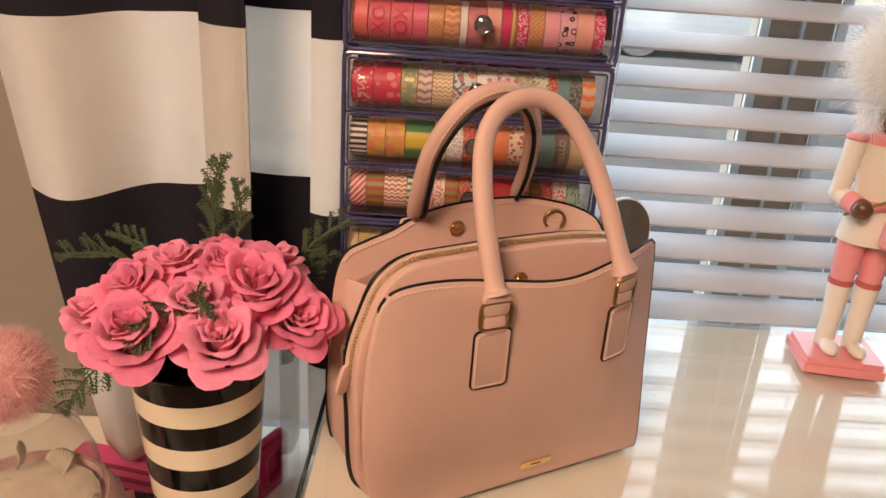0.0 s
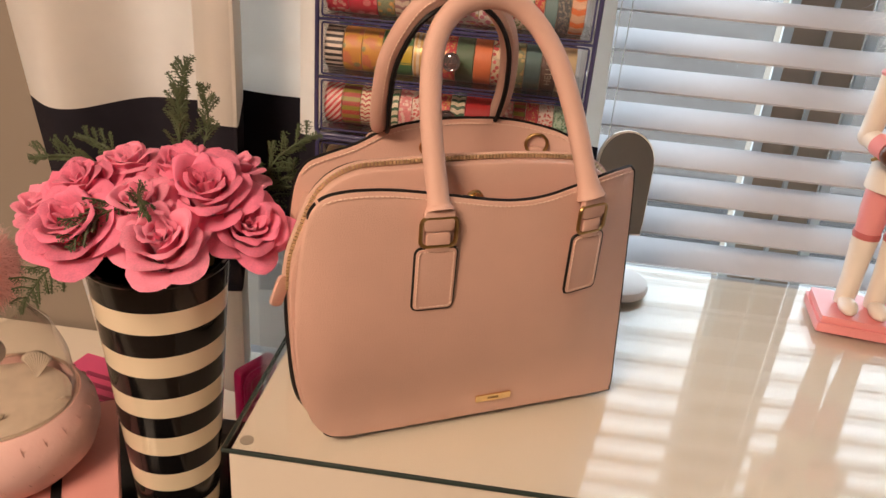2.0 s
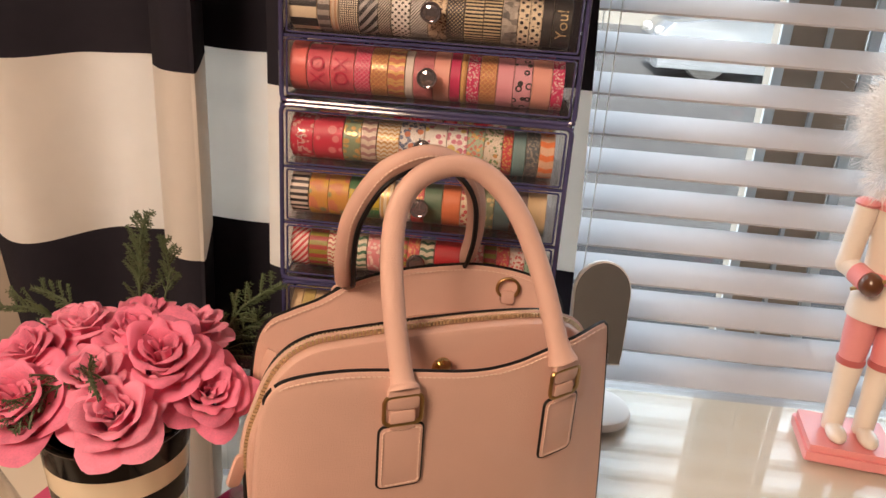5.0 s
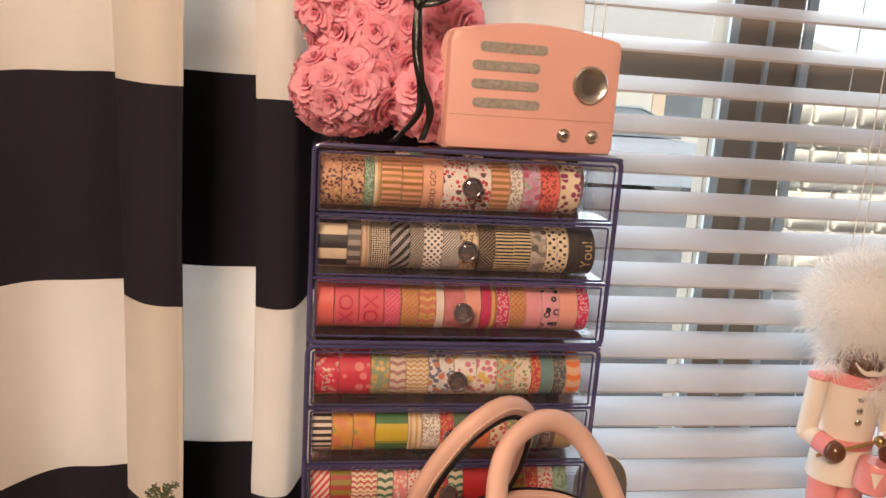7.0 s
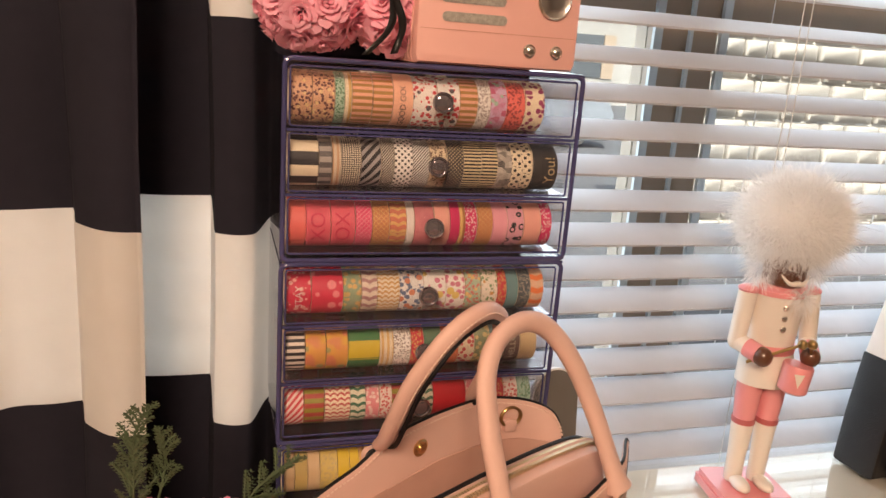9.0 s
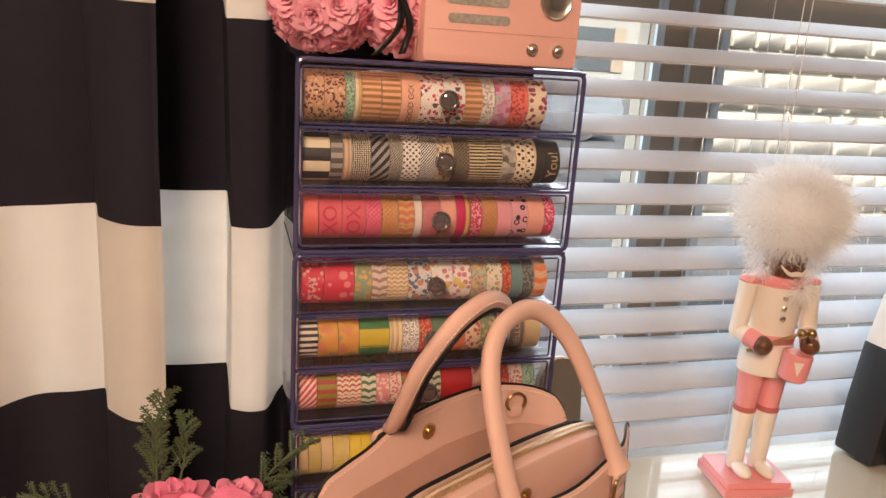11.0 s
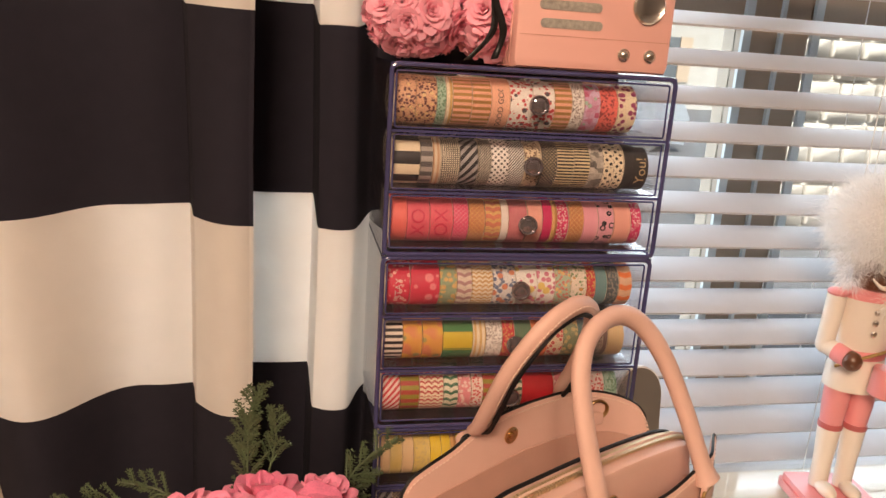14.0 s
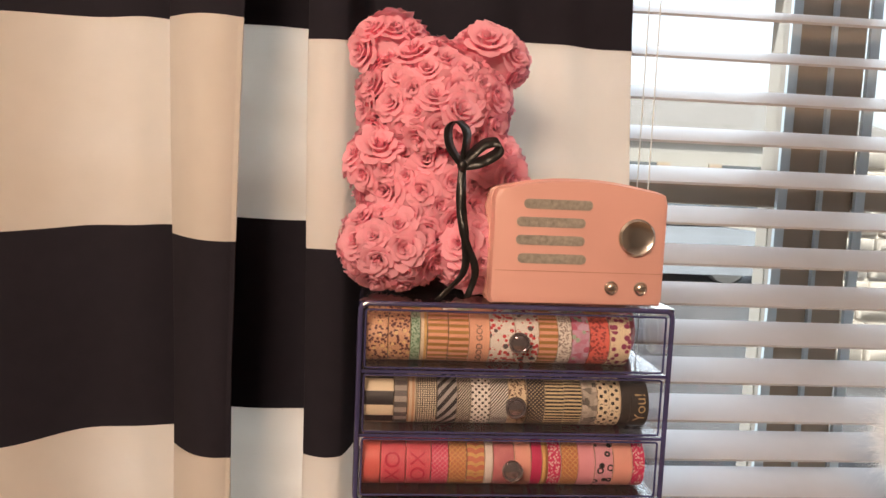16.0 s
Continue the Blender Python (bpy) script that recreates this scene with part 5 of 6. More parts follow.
def sprig(base, tip, n, spread, seed):
    """A cypress sprig: a curved stem, side twigs, and scale-leaf tips."""
    rnd = random.Random(seed)
    g = bmesh.new()
    a, b = Vector(base), Vector(tip)
    d = b - a
    L = d.length
    sag = Vector((rnd.uniform(-0.1, 0.1), rnd.uniform(-0.1, 0.1), 0.12)) * L
    path = smooth_path([a, a + d * 0.5 + sag, b], 8)
    tube(g, path, lambda f: 0.0011 * (1 - 0.6 * f), 5)
    side = d.cross(Vector((0.2, 1, 0.1))).normalized()
    dn = d.normalized()

    def scales(p, q, w):
        m = max(3, int((q - p).length / 0.0022))
        for k in range(m):
            f = k / m
            c = p.lerp(q, f)
            for sgn in (-1, 1):
                u = ((q - p).normalized() * 0.75 + sgn * (q - p).cross(Vector((rnd.uniform(-0.6, 0.6), 1, rnd.uniform(-0.4, 0.4)))).normalized() * 0.75).normalized()
                wv = u.cross(Vector((0.1, 1, 0.3))).normalized() * w
                tp = c + u * w * 4.2
                md = c.lerp(tp, 0.45)
                vs = [g.verts.new(c), g.verts.new(md + wv), g.verts.new(tp), g.verts.new(md - wv)]
                g.faces.new(vs)
    for i in range(n):
        f = 0.12 + 0.85 * i / n
        p = path[min(int(f * (len(path) - 1)), len(path) - 2)]
        for sgn in (-1, 1):
            ln = spread * (1 - 0.55 * f) * rnd.uniform(0.7, 1.2)
            q = p + (dn * 0.8 + sgn * side * rnd.uniform(0.5, 0.9) + Vector((0, rnd.uniform(-0.5, 0.5), rnd.uniform(0, 0.25)))).normalized() * ln
            tube(g, [p, p.lerp(q, 0.5) + Vector((0, 0, 0.002)), q], 0.0006, 4)
            scales(p.lerp(q, 0.15), q, 0.00068)
            for h in (0.4, 0.65):
                pp = p.lerp(q, h)
                qq = pp + ((q - p).normalized() * 0.8 - sgn * side * 0.4 + dn * 0.4 + Vector((0, rnd.uniform(-0.4, 0.4), 0))).normalized() * ln * 0.42
                scales(pp, qq, 0.00062)
    scales(path[len(path) // 2], path[-1], 0.001)
    part("sprig", g, PINE, FL, "dark green cypress sprig", smooth=False)


sprig((-0.150, 0.541, 0.950), (-0.142, 0.546, 1.058), 12, 0.025, 1)
sprig((-0.148, 0.545, 0.950), (-0.136, 0.552, 1.038), 10, 0.021, 2)
sprig((-0.152, 0.541, 0.950), (-0.150, 0.546, 1.040), 8, 0.020, 12)
sprig((-0.100, 0.545, 0.945), (-0.048, 0.552, 1.010), 9, 0.026, 3)
sprig((-0.100, 0.545, 0.935), (-0.060, 0.565, 0.978), 8, 0.024, 4)
sprig((-0.190, 0.532, 0.955), (-0.282, 0.553, 0.964), 11, 0.026, 5)
sprig((-0.185, 0.532, 0.960), (-0.235, 0.545, 0.990), 7, 0.022, 6)
sprig((-0.142, 0.452, 0.982), (-0.164, 0.410, 0.966), 7, 0.023, 7)
sprig((-0.142, 0.452, 0.982), (-0.116, 0.420, 0.988), 6, 0.021, 8)
sprig((-0.205, 0.472, 0.925), (-0.238, 0.455, 0.885), 7, 0.026, 9)

# ---- notebooks, jar, pink odds and ends on the cabinet ----
PINK_COVER = mat("pink_cover", (0.78, 0.38, 0.36), 0.5, vary=0.05, scale=25, bump=0.1)
PAGES = mat("book_pages", (0.75, 0.66, 0.54), 0.8, vary=0.12, scale=200)
MAG = mat("magenta_plastic", (0.55, 0.02, 0.16), 0.3, vary=0.1, scale=20)


BOOKS = []


def notebook(x, y, z, w, d, h, rz, strap):
    n = thing("notebook", "thick blush pink notebook with a black elastic band" if strap else "blush pink hardback notebook with cream pages", "notebook", "stacked notebooks", pose(x, y, z, 0, 0, rz))
    BOOKS.append(n)
    part("pages", box(-w + 0.004, -0.003, 0.004, d - 0.003, 0.003, h - 0.003), PAGES, n, smooth=False)
    part("cover", box(-w, 0, 0, d, 0.0003, 0.003), PINK_COVER, n, bevel=0.001)
    part("cover", box(-w, 0, 0, d, h - 0.003, h), PINK_COVER, n, bevel=0.001)
    part("spine", box(-w, -w + 0.003, 0, d, 0.003, h - 0.003), PINK_COVER, n)
    if strap:
        g = bmesh.new()
        bx(g, -0.052, -0.044, -0.0008, d + 0.0008, h, h + 0.0008)
        bx(g, -0.052, -0.044, -0.0016, -0.0004, 0.0003, h + 0.0008)
        part("elastic_band", g, EDGE_INK, n, "black elastic band", m=pose(0, 0, 0))
    g = bmesh.new()
    bx(g, -0.036, -0.016, -0.0012, -0.0002, 0.005, h - 0.005)
    lb = part("spine_mark", g, EDGE_INK, n, "black title patch")
    g = bmesh.new()
    for q in range(3):
        bx(g, -0.034 + q * 0.006, -0.030 + q * 0.006, -0.0016, -0.0012, 0.008, h - 0.008)
    part("lettering", g, PAGES, lb, "unreadable white letters as bars")


notebook(-0.180, 0.447, SZ + 0.0003, 0.2, 0.15, 0.026, 30, False)
notebook(-0.186, 0.462, SZ + 0.0266, 0.19, 0.142, 0.022, 29, True)

JZ = SZ + 0.0494
jar = thing("glass_jar", "pink jar with glass cover, seashells inside and a pink pompom", "jar", m=pose(-0.298, 0.488, JZ))
g = bmesh.new()
lathe(g, [(0.045, 0), (0.058, 0.004), (0.07, 0.018), (0.0755, 0.036), (0.0735, 0.052), (0.066, 0.064), (0.063, 0.067), (0.06, 0.066), (0.062, 0.055), (0.05, 0.012), (0.02, 0.008)], 56)
bowl = part("bowl", g, mat("pink_ceramic", (0.88, 0.58, 0.55), 0.42, vary=0.05, scale=30, bump=0.5, bump_scale=90), jar, "pink embossed ceramic bowl")
g = bmesh.new()
for k in range(3):
    for i in range(26):
        a = 2 * math.pi * (i + 0.5 * k) / 26
        r, z = ((0.0722, 0.024), (0.0742, 0.038), (0.0716, 0.053))[k]
        m = Matrix.Translation((r * math.cos(a), r * math.sin(a), z)) @ Euler((radians(60), 0, a + math.pi / 2 + 0.5)).to_matrix().to_4x4()
        leaf_mesh(g, m, 0.009, 0.0024)
part("embossed_leaves", g, bowl.data.materials[0], bowl)
JG = clear("jar_glass", (0.93, 0.91, 0.88), 0.02, 1.55, haze=0.05, haze_color=(0.8, 0.74, 0.68))
g = bmesh.new()
lathe(g, [(0.0595, 0.066), (0.0600, 0.075), (0.0575, 0.1), (0.048, 0.128), (0.036, 0.142), (0.033, 0.148), (0.034, 0.152)], 48, caps=False)
part("glass_cover", g, JG, jar, "clear glass cover")
g = bmesh.new()
tube(g, [(0.061 * math.cos(a), 0.061 * math.sin(a), 0.068) for a in [i * math.pi / 20 for i in range(40)]], 0.0016, 6, closed=True)
part("glass_rim", g, JG, jar)
SHELL = mat("seashell", (0.74, 0.66, 0.56), 0.4, vary=0.15, scale=90, bump=0.3, bump_scale=300)
for i in range(9):
    g = bmesh.new()
    r = 0.013 if i else 0.034
    nf = 11
    rows = []
    for j in range(7):
        t = j / 6
        rows.append([g.verts.new((r * t * math.sin((k / (2 * nf) - 0.5) * 2.2) * 1.1, r * 1.9 * t * math.cos((k / (2 * nf) - 0.5) * 1.7), 0.4 * r * math.sin(t * 2.2) + (0.05 * r * t if k % 2 else 0))) for k in range(2 * nf + 1)])
    for p, q in zip(rows, rows[1:]):
        for k in range(2 * nf):
            g.faces.new((p[k], p[k + 1], q[k + 1], q[k]))
    bmesh.ops.remove_doubles(g, verts=g.verts, dist=1e-6)
    o = part("shell", g, SHELL, jar, "ribbed cream seashell", m=pose(0.0, -0.035, 0.088, 75, 180, 10) if i == 0 else pose(0.034 * math.cos(i * 1.1), 0.034 * math.sin(i * 1.1), 0.060 + 0.006 * (i % 3), 40 * (i % 3), 20 * i, 50 * i))
    q = o.modifiers.new("solidify", "SOLIDIFY")
    q.thickness = 0.0012
g = bmesh.new()
ball(g, (0, 0, 0.062), 0.056, 0, 20, 8, 1, 1, 0.12)
part("sand", g, SHELL, jar, "pale sand filling")


def fluff(bm, c, r, n, ln, wd, mi, rnd, sy=1.0, sz=1.0, droop=0.3):
    for i in range(n):
        z = 1 - 2 * (i + 0.5) / n
        th = i * 2.39996
        d = Vector((math.cos(th) * math.sqrt(1 - z * z), math.sin(th) * math.sqrt(1 - z * z), z))
        p = c + Vector((d.x * r, d.y * r * sy, d.z * r * sz))
        j = Vector((rnd.gauss(0, 0.45), rnd.gauss(0, 0.45), rnd.gauss(0, 0.45) - droop * 0.3))
        e = (d + j).normalized()
        L = ln * rnd.uniform(0.55, 1.25)
        q = p + e * L * 0.55
        t = q + (e + Vector((rnd.gauss(0, 0.5), rnd.gauss(0, 0.5), rnd.gauss(0, 0.4) - droop))).normalized() * L * 0.5
        s = e.cross(Vector((rnd.uniform(-1, 1), rnd.uniform(-1, 1), rnd.uniform(-1, 1)))).normalized() * wd
        vs = [bm.verts.new(p - s), bm.verts.new(p + s), bm.verts.new(q + s * 0.7), bm.verts.new(q - s * 0.7), bm.verts.new(t)]
        bm.faces.new(vs[:4]).material_index = mi
        bm.faces.new((vs[3], vs[2], vs[4])).material_index = mi


g = bmesh.new()
ball(g, (0, 0, 0.184), 0.03, 0, 16, 10)
fluff(g, Vector((0, 0, 0.184)), 0.029, 5200, 0.013, 0.00022, 0, random.Random(5))
part("pompom", g, mat("pink_fluff", (0.9, 0.58, 0.57), 0.9, vary=0.15, scale=40, island=0.2, trans=0.25), jar, "fluffy pale pink pompom", smooth=False)

THIN = clear("thin_acrylic", (0.99, 0.99, 0.99), 0.02, 1.25)
holder = thing("acrylic_holder", "clear acrylic holder with thin upright walls", "desk organiser")
for nm, q in (("wall", (-0.214, -0.118, 0.612, 0.614, SZ - 0.007, 0.865)), ("wall", (-0.214, -0.118, 0.70, 0.702, SZ - 0.007, 0.865)), ("side_wall", (-0.118, -0.116, 0.612, 0.702, SZ - 0.007, 0.865)), ("side_wall", (-0.216, -0.214, 0.612, 0.702, SZ - 0.007, 0.865))):
    part(nm, box(*q), THIN, holder)
pb = thing("magenta_tape_cutter", "magenta plastic cutter with a looped handle", "cutter", m=pose(-0.137, 0.66, SZ - 0.0076, 0, 0, 62))
g = bmesh.new()
slab(g, [(x, z + 0.0335) for x, z in round_rect(0.05, 0.066, 0.005, 3)], 0, 0.012, 0, 0.002)
part("body", g, MAG, pb)
g = bmesh.new()
tube(g, [(x - 0.005, -0.004, z + 0.040) for x, z in round_rect(0.03, 0.042, 0.009, 4)], 0.0045, 8, closed=True, up=(0, 1, 0))
part("looped_handle", g, MAG, pb)
card = thing("pink_card", "bright pink card with dark stripes lying flat", "card", m=pose(-0.29, 0.655, SZ - 0.0076, 0, 0, -12))
part("sheet", box(-0.09, 0.09, -0.05, 0.05, 0, 0.004), mat("hot_pink_card", (0.72, 0.1, 0.26), 0.5), card, bevel=0.001)
for i in range(4):
    part("stripe", box(-0.07 + i * 0.002, 0.06, -0.03 + i * 0.015, -0.024 + i * 0.015, 0.0042, 0.0046), mat("card_stripe", (0.3, 0.03, 0.1), 0.5), card)
box_y = thing("small_carton", "small white carton with a yellow patch", "carton", m=pose(-0.285, 0.735, SZ - 0.0076, 0, 0, 8))
part("carton_body", box(-0.06, 0.06, 0, 0.05, 0, 0.075), mat("white_carton", (0.7, 0.64, 0.58), 0.7, vary=0.1), box_y, bevel=0.001)
part("patch", box(-0.045, 0.02, -0.0006, 0, 0.03, 0.06), mat("yellow_print", (0.7, 0.42, 0.05), 0.6, vary=0.4, scale=90), box_y)

for ob in [vase, FL, jar, holder, pb, card, box_y] + BOOKS:
    ob.matrix_world = BACK_DOWN @ ob.matrix_world

# ---- vanity mirror ----
mir = thing("vanity_mirror", "small round-topped vanity mirror on a white disc base", "mirror", m=pose(0.2278, 0.8305, DZ + 0.0004, 0, 0, 9) @ Matrix.Scale(0.9645, 4))
WHITE_PL = mat("white_plastic", (0.8, 0.77, 0.74), 0.35, vary=0.03)
g = bmesh.new()
lathe(g, [(0.036, 0), (0.042, 0.002), (0.043, 0.006), (0.041, 0.011), (0.034, 0.013)], 48)
part("base", g, WHITE_PL, mir, "white disc base", m=pose(0.006, 0, 0))
g = bmesh.new()
tube(g, [(-0.012, 0, 0.012), (-0.012, 0.002, 0.06), (-0.012, 0.002, 0.12)], 0.005, 12)
part("stem", g, WHITE_PL, mir)
arch = [(0.032 * math.cos(radians(a)), 0.166 + 0.036 * math.sin(radians(a))) for a in range(0, 181, 12)] + [(-0.032, 0.10), (0.011, 0.10), (0.013, 0.096), (0.014, 0.085), (0.027, 0.085), (0.029, 0.1)]
g = bmesh.new()
slab(g, [(x - 0.012, z) for x, z in arch], 0.0, 0.006)
mf = part("mirror_frame", g, WHITE_PL, mir, "white mirror rim", m=pose(-0.001, -0.052, 0.003, -10))
g = bmesh.new()
slab(g, [(x * 0.955 - 0.0115, 0.145 + (z - 0.145) * 0.965) for x, z in arch], -0.0008, -0.0001)
MIRR = bpy.data.materials.new("mirror_silver")
MIRR.use_nodes = True
MIRR.node_tree.nodes["Principled BSDF"].inputs["Metallic"].default_value = 1
MIRR.node_tree.nodes["Principled BSDF"].inputs["Roughness"].default_value = 0.03
MIRR.node_tree.nodes["Principled BSDF"].inputs["Base Color"].default_value = (0.88, 0.88, 0.87, 1)
part("mirror_glass", g, MIRR, mf, "silvered mirror glass", smooth=False)

# ---- nutcracker figure: one painted mesh ----
NPINK = mat("nut_pink_paint", (0.8, 0.3, 0.31), 0.35, vary=0.05, scale=30, coat=0.3)
NWHITE = mat("nut_cream_paint", (0.82, 0.74, 0.66), 0.35, vary=0.04, scale=30, coat=0.3)
NBROWN = mat("nut_brown_paint", (0.12, 0.045, 0.02), 0.3, vary=0.15, scale=30, coat=0.4)
FUR = mat("white_fur", (0.98, 0.965, 0.95), 0.9, vary=0.04, scale=30, trans=0.45)


def nutcracker():
    g = bmesh.new()
    P, W, B, G, F, S = 0, 1, 2, 3, 4, 5
    # stepped base
    for (w, d, z0, z1) in ((0.105, 0.085, 0.0, 0.011), (0.098, 0.078, 0.011, 0.019)):
        slab_pts = round_rect(w, d, 0.003, 2)
        vs0 = [g.verts.new((x, y, z0)) for x, y in slab_pts]
        vs1 = [g.verts.new((x, y, z1)) for x, y in slab_pts]
        n = len(vs0)
        for i in range(n):
            g.faces.new((vs0[i], vs0[(i + 1) % n], vs1[(i + 1) % n], vs1[i])).material_index = P
        g.faces.new(vs0[::-1]).material_index = P
        g.faces.new(vs1).material_index = P
    for s in (-1, 1):
        x = s * 0.0175
        lathe(g, [(0.0115, 0.022), (0.012, 0.03), (0.0125, 0.06), (0.0148, 0.098), (0.0152, 0.106)], 18, [W] * 4, pose(x, 0.004, 0))
        lathe(g, [(0.0158, 0.1065), (0.0162, 0.11), (0.0155, 0.1135)], 18, [S + 1, S + 1], pose(x, 0.004, 0))
        lathe(g, [(0.0145, 0.1135), (0.0168, 0.14), (0.0175, 0.172)], 18, [P] * 2, pose(x, 0.004, 0))
        ball(g, (x, -0.016, 0.0265), 1, W, 14, 9, 0.0115, 0.021, 0.0085)
        ball(g, (x, 0.004, 0.027), 1, W, 14, 9, 0.0115, 0.014, 0.009)
    # coat
    lathe(g, [(0.030, 0.163), (0.0385, 0.165), (0.0375, 0.19), (0.033, 0.21)], 28, [W] * 3, pose(0, 0.004, 0) @ Matrix.Diagonal((1, 0.8, 1, 1)))
    lathe(g, [(0.0338, 0.208), (0.0345, 0.213), (0.0335, 0.219)], 28, [P] * 2, pose(0, 0.004, 0) @ Matrix.Diagonal((1, 0.8, 1, 1)))
    lathe(g, [(0.0318, 0.218), (0.034, 0.25), (0.0365, 0.287), (0.03, 0.292)], 28, [W] * 3, pose(0, 0.004, 0) @ Matrix.Diagonal((1, 0.78, 1, 1)))
    lathe(g, [(0.0372, 0.284), (0.0375, 0.29), (0.028, 0.296), (0.02, 0.298)], 28, [P] * 3, pose(0, 0.004, 0) @ Matrix.Diagonal((1, 0.82, 1, 1)))
    for k in range(3):
        ball(g, (-0.006, -0.0245 - 0.001 * k, 0.272 - 0.0135 * k), 0.0042, S, 12, 8, 1, 0.5, 1)
    # arms and drum
    for s in (-1, 1):
        sh = Vector((s * 0.0455, 0.004, 0.284))
        el = Vector((s * 0.052, 0.0, 0.221))
        ha = Vector((s * 0.034, -0.036, 0.213))
        tube(g, [sh, sh.lerp(el, 0.5), el], lambda f: 0.0125 - 0.001 * f, 14, W)
        ball(g, sh + Vector((0, 0, 0.004)), 1, P, 14, 8, 0.0135, 0.0135, 0.006)
        ball(g, el, 0.0118, W, 14, 8)
        tube(g, [el, el.lerp(ha, 0.6)], 0.011, 14, W)
        tube(g, [el.lerp(ha, 0.42), el.lerp(ha, 0.85)], 0.0122, 14, P)
        ball(g, ha, 0.0125, B, 14, 9)
        tip = Vector((0.010 + s * 0.007, -0.058, 0.238))
        tube(g, [ha + (ha - tip) * 0.42, tip], 0.0021, 8, G)
        ball(g, tip, 0.0064, G, 12, 8)
    lathe(g, [(0.0145, 0), (0.0185, 0.003), (0.0192, 0.034), (0.018, 0.0365)], 28, [P] * 3, pose(0.012, -0.042, 0.17, 0, 6, 0))
    # head
    lathe(g, [(0.02, 0.294), (0.0265, 0.299), (0.0275, 0.325), (0.026, 0.36), (0.012, 0.368)], 24, [B] * 4, pose(0, 0.002, 0))
    for s in (-1, 1):
        tube(g, smooth_path([(0.002, -0.0265, 0.3045), (s * 0.008, -0.0268, 0.3035), (s * 0.015, -0.0245, 0.308), (s * 0.0195, -0.0205, 0.3135)], 4), lambda f: 0.0034 * (1 - 0.85 * f) + 0.0003, 8, W)
        ball(g, (s * 0.0095, -0.0248, 0.3235), 1, W, 14, 8, 0.0056, 0.0025, 0.0046)
        ball(g, (s * 0.0095, -0.0268, 0.3235), 1, B, 12, 8, 0.0030, 0.0015, 0.0030)
    ball(g, (0.0, -0.0275, 0.312), 0.0042, B, 12, 8)
    tri = []
    for j in range(5):
        h = 0.026 - 0.0045 * j
        tri.append([g.verts.new((0.012 + 0.0198 * math.sin(k * 0.17 * (4 - j) / 4 - 0.3), -0.042 - 0.0198 * math.cos(k * 0.17 * (4 - j) / 4 - 0.3), 0.174 + h)) for k in (-2, -1, 0, 1, 2)])
    for p, q in zip(tri, tri[1:]):
        for k in range(4):
            g.faces.new((p[k], q[k], q[k + 1], p[k + 1])).material_index = W
    # fur hat and beard
    c = Vector((0, 0.006, 0.375))
    ball(g, c, 1, F, 28, 16, 0.069, 0.060, 0.046)
    rnd = random.Random(3)
    fluff(g, c, 0.062, 14000, 0.022, 0.00022, F, rnd, 0.92, 0.78, 0.2)
    fluff(g, c, 0.062, 2600, 0.042, 0.00018, F, rnd, 0.92, 0.78, 0.15)
    for s in (-1, 1):
        fluff(g, Vector((s * 0.036, 0.0, 0.318)), 0.012, 700, 0.022, 0.0003, F, rnd, 1, 1.6, 0.7)
    fluff(g, Vector((0.012, -0.027, 0.285)), 0.009, 500, 0.024, 0.0003, F, rnd, 0.5, 0.6, 1.4)
    o = put("nutcracker", g, [NPINK, NWHITE, NBROWN, BRASS_DK, FUR, STEEL, mat("nut_rose_band", (0.5, 0.12, 0.12), 0.4, vary=0.06, scale=30, coat=0.3)])
    o.matrix_world = pose(0.5066, 0.819, DZ + 0.0003, 0, 0, -8) @ Matrix.Diagonal((0.90, 0.92, 0.9645, 1))
    return tagged(o, "pink and cream painted drummer nutcracker with a white fur hat", "figurine")


nutcracker()

# ---- black and white tote at the far end ----
tote = thing("tote_bag", "black leather bag with a white upper panel, standing at the window", "bag", m=pose(0.8364, 0.842, DZ + 0.0004, 0, 0, 4) @ Matrix.Scale(0.9645, 4))
TBLACK = mat("black_leather", (0.012, 0.012, 0.014), 0.4, vary=0.2, scale=40, bump=0.2, bump_scale=500)
TWHITE = mat("white_leather", (0.78, 0.76, 0.74), 0.45, vary=0.04, bump=0.1)
g = bmesh.new()
slab(g, [(-0.132, 0.001), (-0.128, 0.08), (-0.118, 0.17), (0.118, 0.17), (0.128, 0.08), (0.132, 0.001)][::-1], -0.02, 0.05, 0, 0.006)
part("lower_panel", g, TBLACK, tote)
g = bmesh.new()
slab(g, [(-0.1175, 0.1705), (-0.10, 0.26), (-0.085, 0.275), (0.085, 0.275), (0.10, 0.26), (0.1175, 0.1705)][::-1], -0.018, 0.048, 0, 0.006)
part("upper_panel", g, TWHITE, tote, "white leather upper panel")
g = bmesh.new()
slab(g, [(x - 0.055, z + 0.047) for x, z in round_rect(0.12, 0.09, 0.02, 5)], -0.04, -0.0205, 0, 0.006)
part("front_pocket", g, TBLACK, tote)

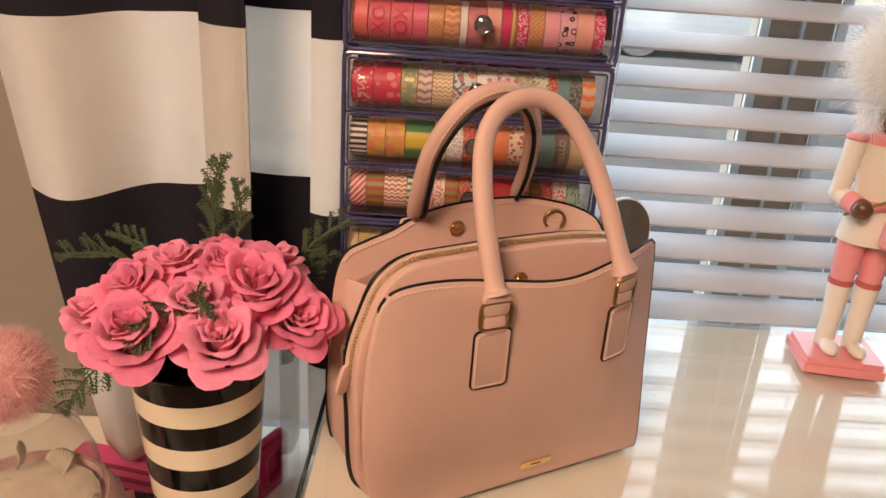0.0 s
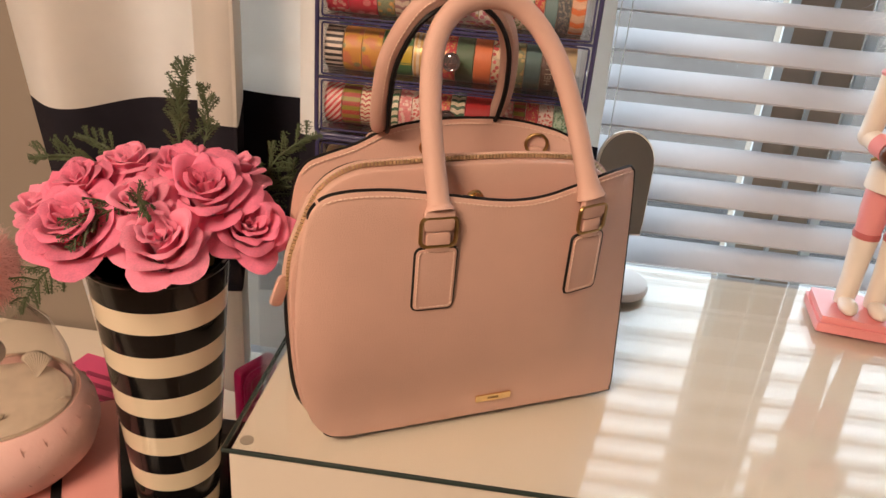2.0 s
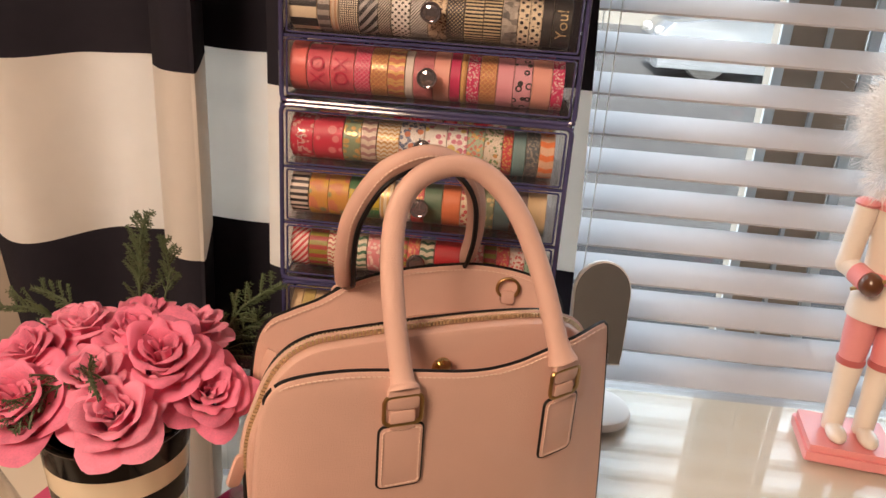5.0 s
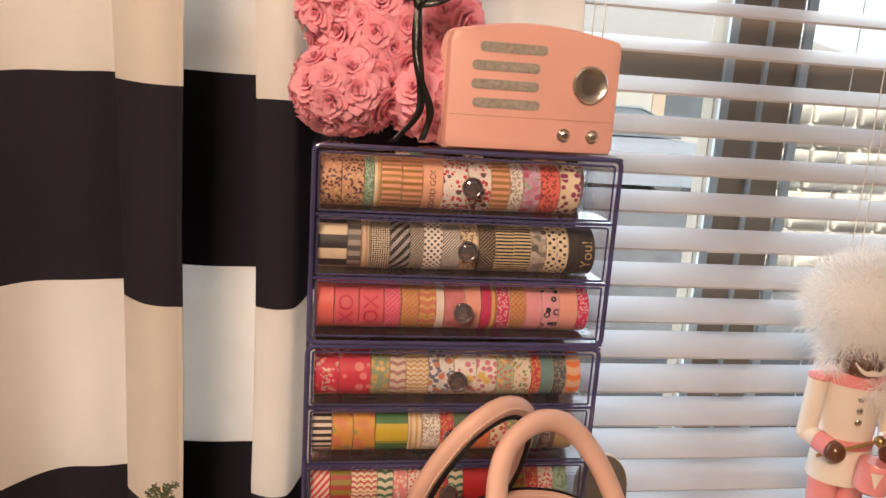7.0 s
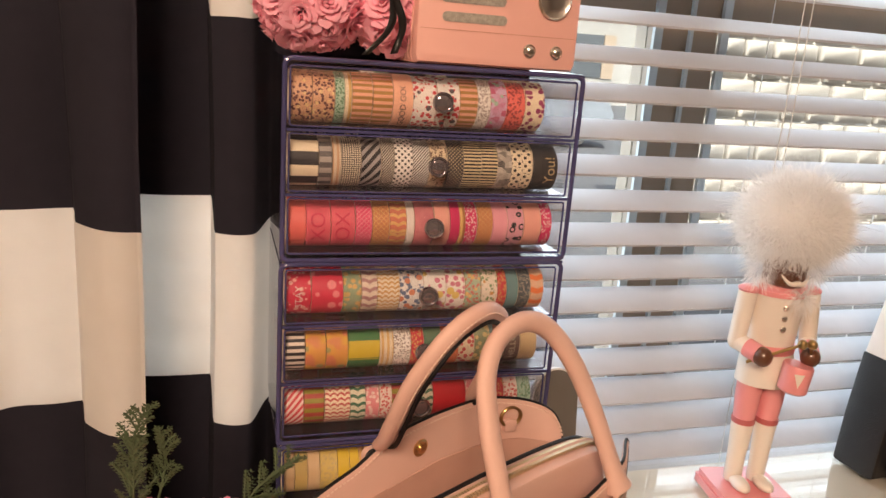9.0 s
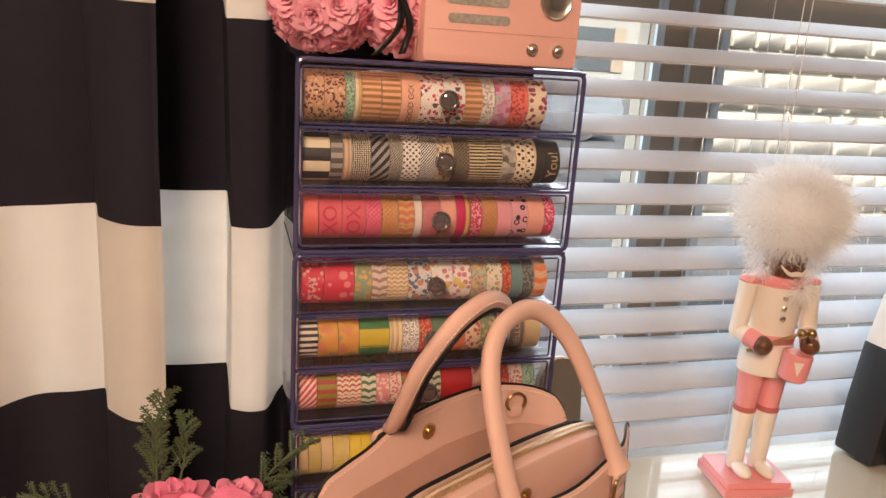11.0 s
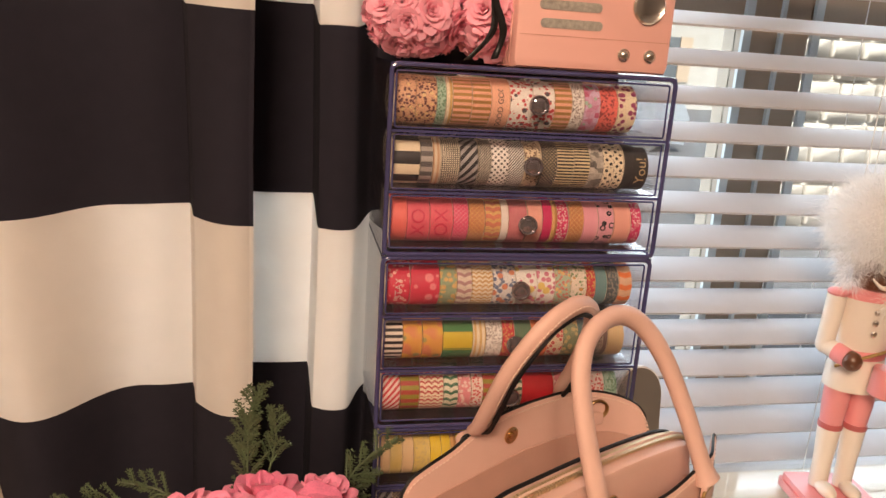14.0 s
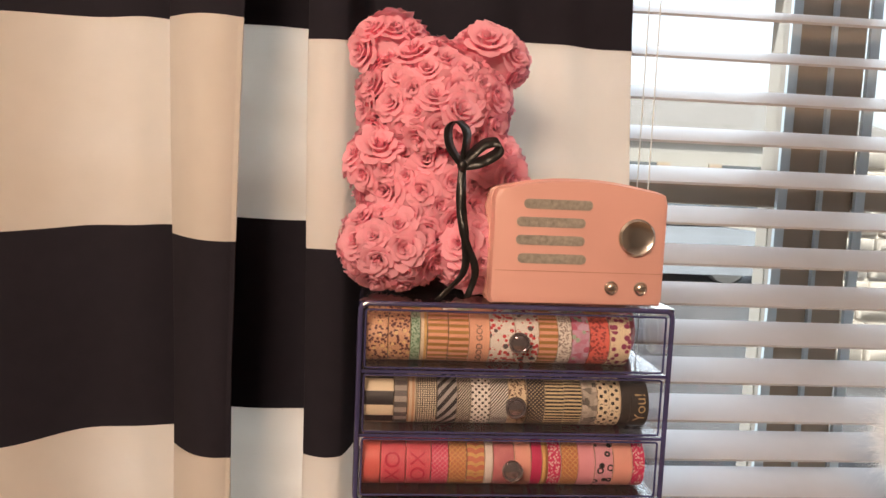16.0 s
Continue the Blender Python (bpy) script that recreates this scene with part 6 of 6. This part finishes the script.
# ---- printed words on tapes ----
def words(text, n, j, size, material, dz=0.0, turn=90):
    """Flat lettering that stands just proud of a roll's front."""
    x, w, ob = PLACED[(n, j)]
    cu = bpy.data.curves.new("word", "FONT")
    cu.body, cu.size, cu.align_x, cu.align_y = text, size, "CENTER", "CENTER"
    tmp = new("word", cu)
    me = bpy.data.meshes.new_from_object(tmp.evaluated_get(bpy.context.evaluated_depsgraph_get()))
    bpy.data.objects.remove(tmp)
    rr = RR * 1.025
    rot = Matrix.Rotation(radians(turn), 4, "Z")
    cz = DRAWER_Z[n] + RR
    for v in me.vertices:
        q = rot @ v.co
        a = (q.y + dz) / rr
        v.co = Vector((q.x, -rr * math.cos(a), rr * math.sin(a)))
    me.materials.clear()
    me.materials.append(material)
    o = new("lettering", me)
    o.parent = ob
    o.matrix_parent_inverse = ob.matrix_world.inverted()
    o.matrix_basis = pose(x, UY0 + 0.005 + RR, cz)
    o["label"] = "printed letters"


INKRED = mat("ink_rose", (0.55, 0.03, 0.08), 0.5)
INKBLK = mat("ink_black", (0.05, 0.04, 0.04), 0.5)
INKGLD = mat("ink_gold", (0.7, 0.55, 0.3), 0.3, 0.6)
words("XO", 2, 1, 0.017, INKRED)
words("OX", 2, 2, 0.017, INKRED)
words("GOOD GOOD", 0, 6, 0.0068, INKBLK)
words("You!", 1, 16, 0.013, INKGLD)
words("STAY", 3, 0, 0.0085, mat("ink_foil", (0.8, 0.7, 0.66), 0.3, 0.5))
words("HELLO", 4, 12, 0.0085, mat("ink_cream", (0.6, 0.55, 0.42), 0.5))

# ---- outside: ground, stone wall, parked car, house ----
GROUND = mat("asphalt", (0.11, 0.11, 0.115), 0.9, vary=0.2, scale=6, bump=0.2, bump_scale=30)
tagged(put("ground", box(-300, 300, 1.125, 600, -0.35, -0.25), GROUND), "grey driveway and street outside", "ground", kind="structure")
STONE = mat("pale_stone", (0.35, 0.32, 0.28), 0.9, vary=0.2, scale=8, objvar=0.6, bump=0.3, bump_scale=30)
swall = tagged(new("wall_garden"), "pale rough stone garden wall outside", "wall", kind="structure")
part("core", box(3.62, 12, 6.06, 6.3, -0.25, 1.7), mat("mortar", (0.42, 0.39, 0.35), 0.9, vary=0.1), swall)
stones = []
for k in range(5):
    g = bmesh.new()
    slab(g, [(x + random.uniform(-0.01, 0.01), z + random.uniform(-0.01, 0.01)) for x, z in round_rect(1, 1, 0.09, 2)], 0, 0.09, 0, 0.05)
    me = put("stone", g, STONE).data
    stones.append(me)
    bpy.data.objects.remove(bpy.data.objects["stone"])
z = -0.24
while z < 1.62:
    h = random.uniform(0.15, 0.22)
    x = 3.6
    while x < 9.5:
        w = random.uniform(0.25, 0.5)
        o = new("stone", random.choice(stones))
        o.parent = swall
        o.matrix_local = pose(x + w / 2, 6.01 + random.uniform(-0.015, 0.015), z + h / 2) @ Matrix.Diagonal((w - 0.02, 1, h - 0.02, 1))
        x += w
    z += h
CARP = mat("car_paint_slate", (0.30, 0.33, 0.37), 0.25, 0.3, vary=0.05, coat=0.8)
CGLASS = mat("car_window", (0.12, 0.14, 0.16), 0.08, vary=0.1)
TYRE = mat("tyre", (0.07, 0.07, 0.07), 0.8)
car = thing("car", "pale slate parked car seen through the blinds", "car", m=pose(4.4, 13.0, -0.25))
g = bmesh.new()
slab(g, [(-2.1, 0.14), (-2.15, 0.6), (-1.95, 0.82), (-1.2, 0.93), (1.25, 0.95), (2.0, 0.88), (2.15, 0.6), (2.1, 0.14)][::-1], -0.85, 0.85, 0, 0.08)
part("body", g, CARP, car)
g = bmesh.new()
slab(g, [(-1.25, 0.94), (-0.7, 1.38), (-0.3, 1.45), (0.75, 1.44), (1.3, 1.2), (1.6, 0.955)][::-1], -0.72, 0.72, 0, 0.1)
part("cabin", g, CGLASS, car, "dark glazed cabin")
g = bmesh.new()
slab(g, [(-0.75, 1.40), (-0.3, 1.475), (0.75, 1.465), (1.2, 1.27), (0.75, 1.43), (-0.3, 1.44)][::-1], -0.74, 0.74)
part("roof", g, CARP, car)
for x in (-1.35, 1.35):
    for y in (-0.74, 0.74):
        g = bmesh.new()
        lathe(g, [(0.2, -0.1), (0.33, -0.1), (0.35, -0.07), (0.35, 0.07), (0.33, 0.1), (0.2, 0.1)], 28, m=pose(x, y, 0.35, 90))
        wh = part("wheel", g, TYRE, car)
        g = bmesh.new()
        lathe(g, [(0.05, -0.105), (0.2, -0.1), (0.21, 0.1), (0.05, 0.105)], 20, m=pose(x, y, 0.35, 90))
        part("rim", g, TYRE, wh)
for y in (-0.6, 0.6):
    g = bmesh.new()
    ball(g, (-2.08, y, 0.68), 1, 0, 12, 8, 0.08, 0.16, 0.07)
    part("headlight", g, WHITE_PL, car, "white headlight")
house = thing("house", "pale rendered house across the street with brown shutters", "house", m=pose(9, 24, -0.25))
part("wall", box(-11, 9, 0, 8, 0, 3.2), mat("render_cream", (0.29, 0.28, 0.26), 0.9, vary=0.1, scale=3), house)
g = bmesh.new()
vs = [g.verts.new(p) for p in ((-11.5, -0.5, 3.15), (9.5, -0.5, 3.15), (9.5, 8.5, 3.15), (-11.5, 8.5, 3.15), (-8, 4, 5.0), (6, 4, 5.0))]
for q in ((0, 1, 5, 4), (1, 2, 5), (2, 3, 4, 5), (3, 0, 4), (3, 2, 1, 0)):
    g.faces.new([vs[i] for i in q])
part("roof", g, mat("roof_grey", (0.22, 0.21, 0.2), 0.9, vary=0.2), house, smooth=False)
for x in (-8.5, -5.2, -1.5, 2.0, 5.5):
    wd = part("window", box(x, x + 1.3, -0.06, 0.02, 0.9, 2.3), mat("house_window", (0.08, 0.09, 0.1), 0.1), house)
    part("shutter", box(x - 0.45, x - 0.02, -0.08, 0, 0.88, 2.32), FRAME, wd)
    part("shutter", box(x + 1.32, x + 1.75, -0.08, 0, 0.88, 2.32), FRAME, wd)

# ---- ceiling light over the room ----
cl = thing("ceiling_light", "flat square ceiling light with a white frame", "ceiling light", m=pose(-0.65, -0.85, 2.4))
part("frame", box(-0.58, 0.58, -0.58, 0.58, -0.03, -0.0005), WHITE_PL, cl, bevel=0.004)
